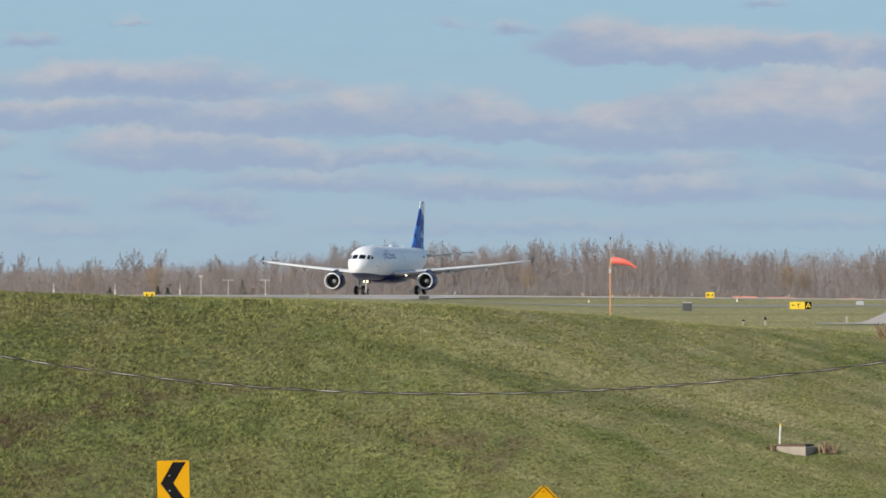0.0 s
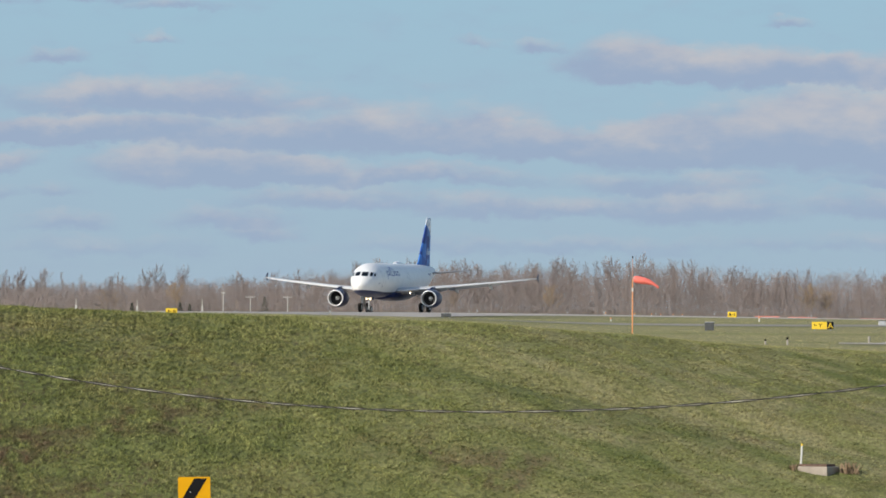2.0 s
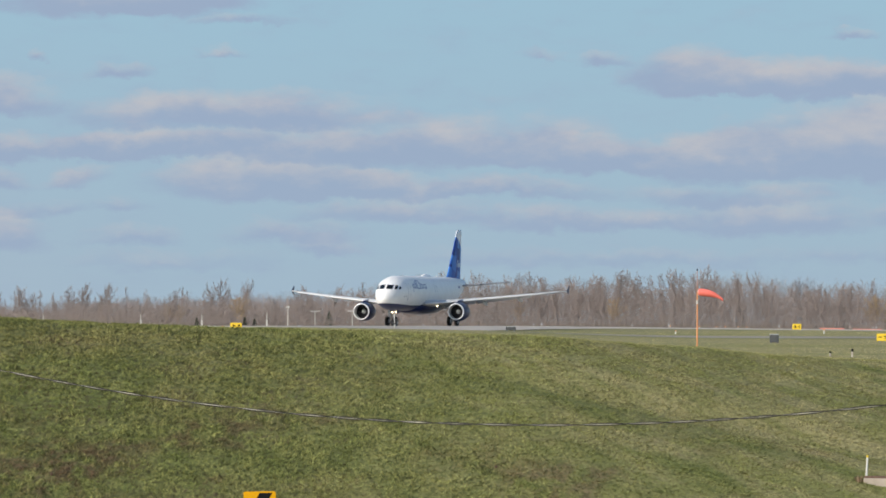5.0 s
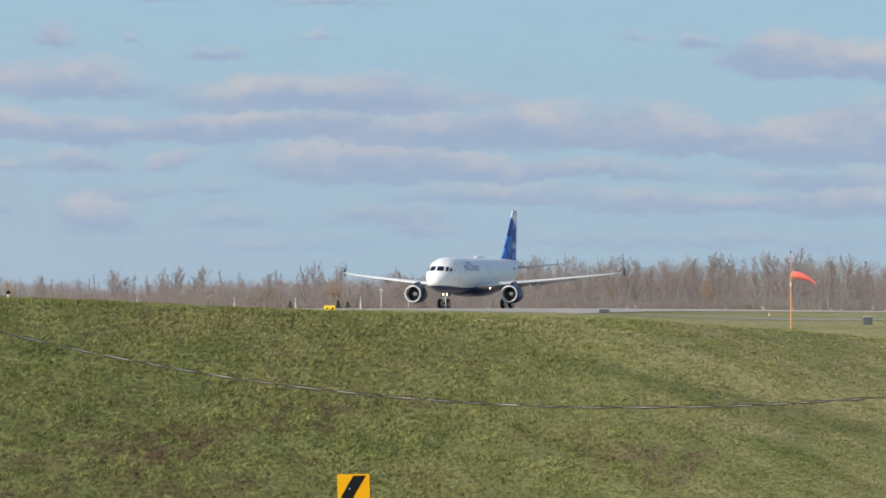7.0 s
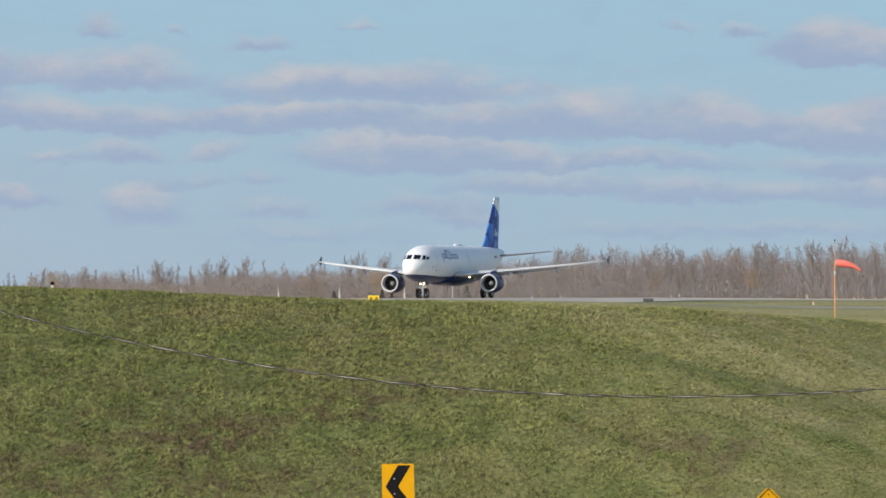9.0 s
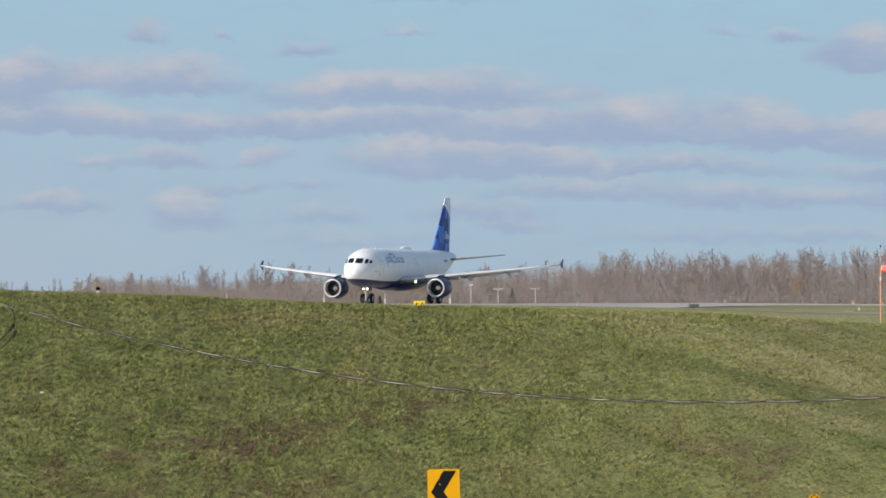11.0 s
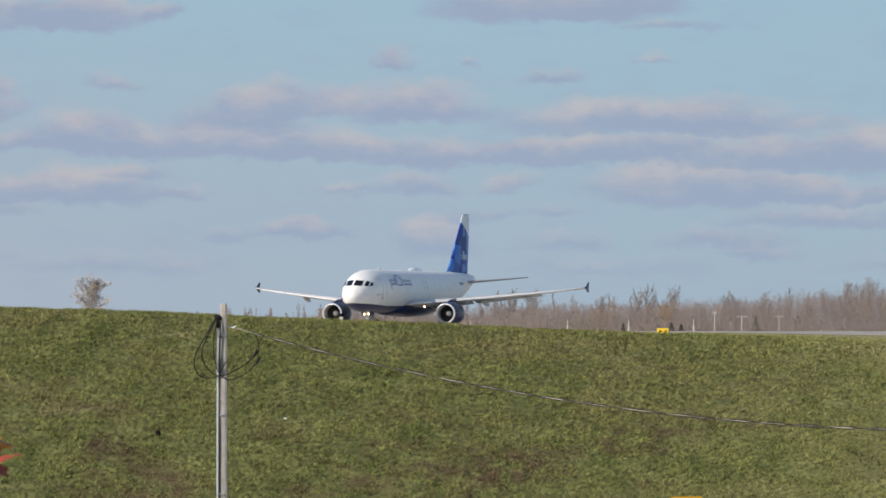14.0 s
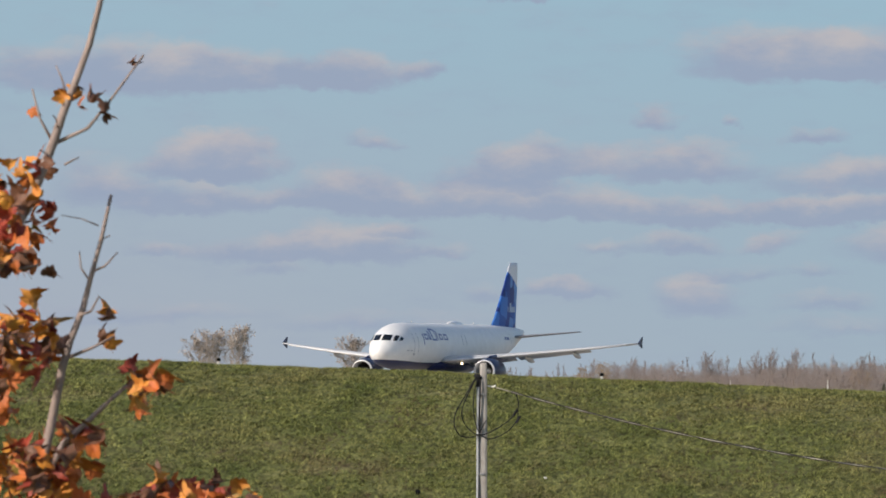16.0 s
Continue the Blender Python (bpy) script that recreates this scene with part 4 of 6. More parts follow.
        lathe("spinner", [(-0.75, 0.01), (-0.85, 0.10), (-1.0, 0.2), (-1.15, 0.27), (-1.2, 0.28)], GEAR_STEEL, eng, "pale spinner", 20, (ex, ey, ez))
        lathe("fan_casing", [(-1.24, 0.02), (-1.25, 0.87)], DARK_METAL, eng, "dark fan case", 24, (ex, ey, ez))
        bm = bmesh.new()
        for k in range(24):
            a = k * math.tau / 24
            r0, r1 = 0.26, 0.85
            def pt(r, da, dx):
                return bm.verts.new((ex - 1.13 + dx, ey + r * math.cos(a + da), ez + r * math.sin(a + da)))
            bm.faces.new((pt(r0, -0.05, 0.04), pt(r1, -0.06, 0.05), pt(r1, 0.10, -0.08), pt(r0, 0.10, -0.08)))
        part("fan", bm, DARK_METAL, eng, "dark titanium fan blades")
        lathe("exhaust_cone", [(-2.5, 0.62), (-3.2, 0.60), (-3.9, 0.50), (-4.3, 0.42), (-4.3, 0.30), (-4.9, 0.03)], DARK_METAL, eng, "dark exhaust nozzle", 28, (ex, ey, ez))
        rings = []
        for u, zz, w, h in ((-0.9, 2.82, 0.04, 0.05), (-1.6, 2.86, 0.20, 0.18), (-3.0, 2.85, 0.24, 0.32), (-4.6, 2.80, 0.22, 0.34), (-6.0, 2.85, 0.10, 0.2)):
            rings.append([(ex + u, ey + w * math.cos(k * math.tau / 12), zz + h * math.sin(k * math.tau / 12)) for k in range(12)])
        loft("pylon", rings, NAVY_PAINT, eng, "navy pylon")
        # tailplane
        rings = [foil(le, c, c * 0.075, side * y, 4.72 + 0.095 * y, 0.0) for y, le, c in ((0.3, -13.7, 4.0), (1.0, -14.1, 3.7), (3.5, -15.75, 2.6), (6.0, -17.35, 1.55), (6.22, -17.6, 1.25))]
        loft("tailplane", rings, TAIL_SHADED_GREY, plane, "grey tailplane with underside shade in its colour")
    rings = []
    for z, le, c, th in ((5.55, -9.9, 8.0, 0.035), (5.95, -11.4, 6.55, 0.06), (6.5, -12.15, 5.85, 0.085), (8.0, -13.45, 4.75, 0.09), (9.6, -14.8, 3.6, 0.09), (11.2, -16.0, 2.45, 0.09), (11.62, -16.35, 2.05, 0.07)):
        rings.append([(x, zz - z, z) for x, _, zz in foil(le, c, c * th, 0, z)])
    fin = loft("fin", rings, tail_material(), plane, "blue mosaic fin with white tip")
    for side in (1, -1):
        for x0, x1, z0, z1 in ((-15.0, -15.35, 7.1, 7.6), (-15.5, -16.2, 7.1, 7.95), (-16.35, -16.75, 7.1, 7.6), (-16.9, -17.35, 7.1, 7.6)):
            bm = bmesh.new()
            add_box(bm, ((x0 + x1) / 2, side * (0.225 + (x0 + 15.0) * 0.045), (z0 + z1) / 2), (abs(x1 - x0), 0.03, z1 - z0), 0, Matrix.Rotation(side * -0.045, 4, "Z"))
            part("emblem_block", bm, PALE_BLUE, fin, "pale blue emblem block")
    # undercarriage
    wheels = []

    def wheel(parent, x, y, r, w):
        hub = new("wheel")
        hub.parent = parent
        hub.location = (x, y, r)
        prof = [(-w * 0.42, r * 0.55), (-w * 0.5, r * 0.75), (-w * 0.45, r * 0.93), (-w * 0.2, r), (w * 0.2, r), (w * 0.45, r * 0.93), (w * 0.5, r * 0.75), (w * 0.42, r * 0.55)]
        t = lathe("tyre", prof, TYRE, hub, "black tyre", 24)
        g = lathe("rim", [(-w * 0.40, 0.02), (-w * 0.36, r * 0.3), (-w * 0.42, r * 0.55), (w * 0.42, r * 0.55), (w * 0.36, r * 0.3), (w * 0.40, 0.02)], GEAR_STEEL, hub, "grey wheel rim", 20)
        for o in (t, g):
            o.matrix_basis = Matrix.Rotation(radians(90), 4, "Z")
        wheels.append((hub, r))
        return hub

    nose = tagged(new("nose_gear"), "white strut with twin wheels and lit taxi lamps")
    nose.parent = plane
    bm = bmesh.new()
    add_tube(bm, (12.64, 0, 0.4), (12.64, 0, 1.2), 0.07)
    add_tube(bm, (12.64, 0, 1.2), (12.60, 0, 2.3), 0.11)
    add_tube(bm, (12.64, -0.3, 0.38), (12.64, 0.3, 0.38), 0.05)
    add_tube(bm, (12.64, 0, 1.3), (13.5, 0, 2.2), 0.06)
    part("strut", bm, GEAR_STEEL, nose, smooth=False)
    for y in (0.26, -0.26):
        wheel(nose, 12.64, y, 0.38, 0.22)
        bm = bmesh.new()
        bmesh.ops.create_uvsphere(bm, u_segments=12, v_segments=8, radius=0.085, matrix=Matrix.Translation((12.86, y * 0.85, 1.62)))
        part("taxi_lamp", bm, LAMP_GLOW, nose, "lit taxi lamp")
        bm = bmesh.new()
        add_box(bm, (12.4, y * 1.5, 1.75), (1.3, 0.03, 0.55), 0.01)
        part("gear_door", bm, NAVY_PAINT, nose, "navy gear door")
    for side in (1, -1):
        leg = tagged(new("main_gear"), "grey strut with twin wheels")
        leg.parent = plane
        bm = bmesh.new()
        add_tube(bm, (0, side * 3.795, 0.5), (0, side * 3.795, 1.5), 0.10)
        add_tube(bm, (0, side * 3.795, 1.3), (0.1, side * 3.7, 2.75), 0.15)
        add_tube(bm, (0, side * 3.3, 0.56), (0, side * 4.3, 0.56), 0.07)
        add_tube(bm, (0, side * 3.75, 1.6), (0.1, side * 2.2, 2.5), 0.08)
        part("strut", bm, GEAR_STEEL, leg)
        bm = bmesh.new()
        add_box(bm, (0, side * 4.05, 1.75), (0.9, 0.04, 1.3), 0.015)
        part("gear_door", bm, WHITE_PAINT, leg, "white gear door")
        for dy in (0.46, -0.46):
            wheel(leg, 0, side * 3.795 + dy, 0.57, 0.42)
    return plane, wheels


airliner, plane_wheels = build_airliner()


# ---- woods behind the airfield ----
def ground_hit(b, e, r0=160.0, r1=1500.0):
    """The first place along a bearing where the ground shows at that elevation."""
    r = np.arange(r0, r1, 0.5)
    x, y = r * math.sin(b * U), r * math.cos(b * U)
    el = (height(x, y) - EYE) / r / U
    k = int(np.argmax(el >= e))
    return Vector((x[k], y[k], float(height(x[k], y[k]))))


def stick(verts, faces, a, b, r0, r1, sides=3):
    """A tapered stick from a to b."""
    d = (b - a).normalized()
    p = d.orthogonal().normalized()
    q = d.cross(p)
    k = len(verts)
    for c, r in ((a, r0), (b, r1)):
        for i in range(sides):
            t = i * math.tau / sides
            verts.append(c + p * (math.cos(t) * r) + q * (math.sin(t) * r))
    for i in range(sides):
        j = (i + 1) % sides
        faces.append((k + i, k + j, k + sides + j, k + sides + i))


def bare_tree(seed, h, spread, limbs, upright, leaf_mat=None, leaves=0, twig_mat=None, fine=0.013, bushy=False):
    """A leafless tree: a tapered trunk with limbs, and a crown of branches and fine twigs."""
    rnd = random.Random(seed)
    tree = new("tree")
    tv, tf, cv, cf = [], [], [], []
    p = Vector((0, 0, -0.3))
    base = h * 0.008 + 0.025
    knots = [p]
    for i in range(6):
        p = p + Vector((rnd.gauss(0, 0.02) * h, rnd.gauss(0, 0.02) * h, h * 0.92 / 6))
        knots.append(p)
    for i in range(6):
        stick(tv, tf, knots[i], knots[i + 1], base * (1 - i / 6.6), base * (1 - (i + 1) / 6.6), 5)

    def along(f):
        k = min(5, int(f * 6))
        return knots[k].lerp(knots[k + 1], f * 6 - k)

    def twigs(a, d, n, ln):
        for _ in range(n):
            u = (d + Vector((rnd.gauss(0, 0.45), rnd.gauss(0, 0.45), rnd.gauss(0.25, 0.35)))).normalized()
            e = a + u * ln * rnd.uniform(0.5, 1.2)
            w = Vector((rnd.gauss(0, 1), rnd.gauss(0, 1), rnd.gauss(0, 0.4))).normalized() * rnd.uniform(0.5, 1.2) * fine
            k = len(cv)
            cv.extend((a - w, a + w, e))
            cf.append((k, k + 1, k + 2))

    tips = []
    for i in range(limbs):
        f = 0.16 + 0.82 * (i + rnd.random()) / limbs
        a = along(min(f, 0.98))
        ang = rnd.uniform(0, math.tau)
        d = Vector((math.cos(ang), math.sin(ang), upright * rnd.uniform(0.6, 1.4))).normalized()
        ln = spread * h * ((0.25 + 0.7 * math.sin(math.pi * min(1.0, f))) if bushy else (1.05 - 0.65 * f)) * rnd.uniform(0.7, 1.2)
        mid = a + d * ln * 0.5 + Vector((0, 0, ln * 0.06))
        end = a + d * ln + Vector((0, 0, ln * 0.22))
        r = base * (0.36 - 0.22 * f)
        stick(tv, tf, a, mid, r, r * 0.6)
        stick(tv, tf, mid, end, r * 0.6, 0.012)
        for j in range(6):
            q = a.lerp(mid, rnd.random()) if j % 2 else mid.lerp(end, rnd.random())
            u = (d + Vector((rnd.gauss(0, 0.6), rnd.gauss(0, 0.6), rnd.gauss(0.4, 0.4)))).normalized()
            s = ln * rnd.uniform(0.3, 0.6)
            e = q + u * s
            stick(cv, cf, q, e, r * 0.35 + 0.004, 0.006)
            for g in range(5):
                twigs(q.lerp(e, 0.2 + 0.8 * g / 4), u, 6, s * 0.6)
            tips.append(e)
        tips.append(end)
    mesh("trunk", tv, tf, HAZED_BARK, tree, "grey leafless trunk and limbs")
    if leaves:
        lv, lf = [], []
        for _ in range(leaves):
            c = rnd.choice(tips) + Vector((rnd.gauss(0, 0.22), rnd.gauss(0, 0.22), rnd.gauss(0, 0.2))) * h * 0.12
            s = rnd.uniform(0.05, 0.13)
            u, w = Vector((rnd.gauss(0, 1), rnd.gauss(0, 1), rnd.gauss(0, 1))).normalized() * s, Vector((rnd.gauss(0, 1), rnd.gauss(0, 1), rnd.gauss(0, 1))).normalized() * s
            k = len(lv)
            lv.extend((c - u, c + w, c + u, c - w))
            lf.append((k, k + 1, k + 2, k + 3))
        mesh("foliage", lv, lf, leaf_mat, tree, "thin withered leaves")
    mesh("crown", cv, cf, twig_mat or HAZED_TWIG, tree, "fine bare twigs")
    return tree


WOODS_B = (-1500, -1260, -1000, -784, -484, -284, 0, 200, 316, 430, 516, 784, 1100)


def treetops(b):
    """Height of the tallest trees along the woods."""
    return np.interp(b, WOODS_B, (3.6, 5.6, 7.6, 9.2, 9.2, 10.4, 11.4, 11.6, 13.0, 11.2, 10.2, 10.4, 10.8))


def thicket_top(b):
    """Height of the closed mass of twigs, uneven along the woods."""
    top = np.interp(b, WOODS_B, (2.2, 3.7, 4.5, 4.9, 5.1, 6.6, 7.8, 8.0, 8.8, 8.2, 7.7, 7.9, 8.4))
    # in the west it breaks up into separate clumps
    clumps = 0.42 + 0.66 * np.exp(-((b + 1000) / 85) ** 2) + 0.45 * np.exp(-((b + 1180) / 26) ** 2)
    top = top * (1 + (clumps - 1) * smooth_step(-b, 760, 900))
    return top * (0.92 + 0.16 * np.sin(b * 0.043 + 2 * np.sin(b * 0.011)) + 0.10 * np.sin(b * 0.13 + 1.5 * np.sin(b * 0.037)) + 0.07 * np.sin(b * 0.37))


def build_woods():
    rnd = random.Random(11)
    sizes = (9.0, 10.0, 8.5, 11.0, 8.0, 9.5, 12.0)
    kinds = [bare_tree(1, 9.0, 0.40, 22, 1.5), bare_tree(2, 10.0, 0.32, 24, 2.0), bare_tree(3, 8.5, 0.46, 22, 1.3), bare_tree(4, 11.0, 0.19, 24, 2.4), bare_tree(5, 8.0, 0.42, 22, 1.2),
             bare_tree(6, 9.5, 0.30, 24, 1.7), bare_tree(9, 12.0, 0.15, 24, 2.8)]
    tan = bare_tree(7, 7.0, 0.55, 20, 1.0, TWIG_TAN, 900, TWIG_TAN)
    for t in kinds:
        tagged(t, "tall bare grey-brown tree at the edge of the woods", "tree", "trees of the woods")
    tagged(tan, "bushy tree with withered tan leaves in the woods", "tree", "trees of the woods")
    first = [True] * 7
    spots = []
    for row, r in enumerate((1500, 1530, 1565, 1610)):
        b = -1400.0 + rnd.uniform(0, 20)
        while b < 1050:
            spots.append((b, r + rnd.uniform(-8, 8)))
            b += rnd.uniform(14, 52)
    for b, r in spots:
        k = rnd.randrange(7)
        h = float(treetops(b)) * (0.55 + 0.47 * rnd.random() ** 0.8)
        if b < -250 and rnd.random() < 0.55:
            k = rnd.choice((3, 6))
        s = h / sizes[k]
        m = Matrix.Translation(at(b, r)) @ Matrix.Rotation(rnd.uniform(0, math.tau), 4, "Z") @ Matrix.Diagonal((s, s, s, 1))
        if first[k]:
            first[k] = False
            kinds[k].matrix_basis = m
        else:
            copy_thing(kinds[k], m).matrix_basis = m
    for i, (b, s) in enumerate(((-514, 0.82), (150, 0.8), (610, 0.95), (640, 0.8), (790, 1.0), (-1085, 0.8), (-1120, 0.7), (-620, 0.6), (-20, 0.75), (-640, 0.62))):
        m = Matrix.Translation(at(b, 1478 + 3 * i)) @ Matrix.Rotation(i * 1.3, 4, "Z") @ Matrix.Diagonal((s, s, s, 1))
        if i == 0:
            tan.matrix_basis = m
        else:
            copy_thing(tan, m).matrix_basis = m
    # thicket under and between the trees: short twigs that close below, thin out above, and slender stems
    rng = np.random.default_rng(3)
    n, stems = 560000, 5000
    b = rng.uniform(-1420, 1060, n)
    r = rng.uniform(1476, 1640, n)
    r[:stems] = rng.uniform(1476, 1560, stems)
    x, y = r * np.sin(b * U), r * np.cos(b * U)
    z = height(x, y)
    top = thicket_top(b + 60 * np.sin(r * 0.13))
    part_up = rng.beta(1.0, 1.2, n) * 1.12
    low = part_up * top
    ln = rng.uniform(0.25, 1.0, n)
    w = rng.uniform(0.012, 0.038, n)
    lx, ly = rng.normal(0, 0.75, n) * ln, rng.normal(0, 0.75, n) * ln
    low[:stems] = 0.0
    ln[:stems] = top[:stems] * rng.uniform(0.5, 1.25, stems)
    w[:stems] = rng.uniform(0.012, 0.028, stems)
    lx[:stems], ly[:stems] = rng.normal(0, 0.06, stems) * ln[:stems], rng.normal(0, 0.06, stems) * ln[:stems]
    ang = rng.uniform(0, math.tau, n)
    v = np.stack([np.stack([x - w * np.cos(ang), y - w * np.sin(ang), z + low], 1), np.stack([x + w * np.cos(ang), y + w * np.sin(ang), z + low], 1), np.stack([x + lx, y + ly, z + low + ln], 1)], 1).reshape(-1, 3)
    th = soup("thicket", v.astype(np.float32), HAZED_TWIG)
    tagged(th, "dense leafless brown undergrowth along the woods", "undergrowth", kind="stuff")
    # small evergreens in front
    for i, (b, h) in enumerate(((-589, 1.9), (-504, 2.1), (-487, 1.8), (-355, 3.4))):
        t = tagged(new("evergreen"), "small dark green conifer in front of the woods", "tree", "conifers")
        v, f = [], []
        rr = random.Random(40 + i)
        stick(v, f, Vector((0, 0, -0.2)), Vector((0, 0, h)), 0.07, 0.02, 5)
        mesh("trunk", v, f, HAZED_BARK, t)
        v, f = [], []
        for _ in range(900):
            u = rr.random() ** 1.4
            a = rr.uniform(0, math.tau)
            rad = (1 - u) * h * 0.42 * rr.uniform(0.5, 1.0)
            c = Vector((math.cos(a) * rad, math.sin(a) * rad, u * h))
            d = Vector((math.cos(a), math.sin(a), -0.2)) * 0.22
            s = Vector((-math.sin(a), math.cos(a), 0)) * 0.09
            k = len(v)
            v.extend((c - s, c + s, c + d))
            f.append((k, k + 1, k + 2))
        mesh("crown", v, f, EVERGREEN, t)
        t.location = at(b, 1440 if b < -400 else 1472)


build_woods()


def lone_tree(seed, b, top, r, spread, upright, limbs, label):
    """A single tree beyond the crest, its top at the given elevation."""
    p = at(b, r)
    h = EYE + top * U * r - p.z
    t = bare_tree(seed, h, spread, limbs, upright, LONE_TWIG, 1100, LONE_TWIG, 0.010, True)
    t.location = p
    return tagged(t, label, "tree")


lone_tree(21, -1531, 82, 760, 0.37, 1.0, 48, "lone bare round-crowned tree beyond the grass bank")
lone_tree(22, -1738, 100, 760, 0.34, 1.3, 40, "slim bare tree beyond the grass bank")
lone_tree(23, -1772, 92, 770, 0.40, 1.1, 40, "slim bare tree with few leaves beyond the bank")
lone_tree(24, -1805, 82, 765, 0.40, 1.1, 34, "low bare tree with few leaves beyond the bank")


# ---- airfield furniture ----
def facing(p):
    """Turns a thing's front (-y) to the camera."""
    return Matrix.Translation(p) @ Matrix.Rotation(-math.atan2(p.x, p.y), 4, "Z")


def airfield_sign(b, r, w, h, label, dark_w=0.0, bars=()):
    p = at(b, r)
    s = tagged(new("airfield_sign"), label, "sign", "airfield signs")
    bm = bmesh.new()
    add_box(bm, (0, 0, 0.14 + h / 2), (w, 0.22, h), 0.02)
    part("cabinet", bm, BOX_GREY, s, "dark metal cabinet")
    bm = bmesh.new()
    add_box(bm, (-dark_w / 2, -0.115, 0.14 + h / 2), (w - dark_w - 0.03, 0.02, h - 0.03))
    face = part("sign_face", bm, SIGN_YELLOW, s, "bright yellow face")
    if dark_w:
        bm = bmesh.new()
        add_box(bm, (w / 2 - dark_w / 2, -0.115, 0.14 + h / 2), (dark_w - 0.04, 0.02, h - 0.03))
        dark = part("dark_face", bm, SIGN_BLACK, s, "black face with yellow letter")
        cu = bpy.data.curves.new("letter", "FONT")
        cu.body, cu.size, cu.extrude, cu.align_x = "A", h * 1.0, 0.004, "CENTER"
        tmp = new("letter", cu)
        me = bpy.data.meshes.new_from_object(tmp)
        bpy.data.objects.remove(tmp)
        me.materials.append(SIGN_YELLOW)
        ob = new("letter", me)
        ob.parent = dark
        ob.matrix_basis = pose(w / 2 - dark_w / 2, -0.13, 0.14 + h * 0.16, 90, 0, 0)
    for x, z, bw, bh, tilt in bars:
        bm = bmesh.new()
        add_box(bm, (x, -0.128, 0.14 + z), (bw, 0.008, bh), 0, Matrix.Rotation(radians(tilt), 4, "Y"))
        part("legend_bar", bm, SIGN_BLACK, face)
    for x in (-w * 0.36, w * 0.36):
        bm = bmesh.new()
        add_tube(bm, (x, 0, -0.25), (x, 0, 0.16), 0.04, sides=8)
        part("leg", bm, GALV, s)
    s.matrix_basis = facing(p)
    return s


airfield_sign(-519.5, 512, 0.84, 0.43, "small yellow guidance sign in the grass beside the runway", 0, ((-0.2, 0.2, 0.06, 0.2, 0), (-0.1, 0.2, 0.16, 0.05, 0), (0.16, 0.2, 0.06, 0.2, 20), (0.26, 0.2, 0.06, 0.2, -20)))
airfield_sign(472, 880, 1.1, 0.72, "yellow guidance sign beyond the taxiway", 0, ((-0.3, 0.36, 0.1, 0.34, 15), (-0.15, 0.36, 0.1, 0.34, -15), (0.12, 0.36, 0.16, 0.07, 0), (0.32, 0.36, 0.1, 0.34, 0)))
airfield_sign(632, 615, 1.88, 0.66, "long yellow and black guidance sign beside the taxiway", 0.56, ((-0.62, 0.33, 0.26, 0.06, 0), (-0.7, 0.36, 0.06, 0.14, 40), (-0.2, 0.30, 0.07, 0.24, 0), (-0.28, 0.44, 0.06, 0.16, -35), (-0.12, 0.44, 0.06, 0.16, 35)))


def cabinet(b, r, w, d, h, mat, label, lid_mat=None, feet=0.06):
    p = at(b, r)
    s = tagged(new("equipment_box"), label, "equipment box")
    bm = bmesh.new()
    add_box(bm, (0, 0, feet + h / 2), (w, d, h), 0.03)
    body = part("body", bm, mat, s)
    bm = bmesh.new()
    add_box(bm, (0, 0, feet + h + 0.035), (w * 1.06, d * 1.06, 0.07), 0.02)
    part("lid", bm, lid_mat or mat, s, "lid")
    bm = bmesh.new()
    add_box(bm, (0, -d / 2 - 0.012, feet + h * 0.5), (w * 0.7, 0.02, h * 0.7), 0.006)
    part("panel", bm, mat, body)
    for x in (-0.35, 0.35):
        bm = bmesh.new()
        add_box(bm, (x * w, 0, feet / 2 - 0.1), (0.08, d * 0.8, feet + 0.2))
        part("foot", bm, GALV, s)
    s.matrix_basis = facing(p)
    return s


cabinet(432, 600, 0.76, 0.6, 0.66, BOX_GREY, "dark grey equipment box on the grass by the taxiway", BOX_PALE)
cabinet(-33.5, 745, 1.05, 0.7, 0.36, BOX_GREY, "low dark box with pale lid beside the runway", BOX_PALE, 0.12)
cabinet(737, 700, 0.75, 0.6, 0.42, BOX_PALE, "small pale equipment box by the taxiway", BOX_GREY)


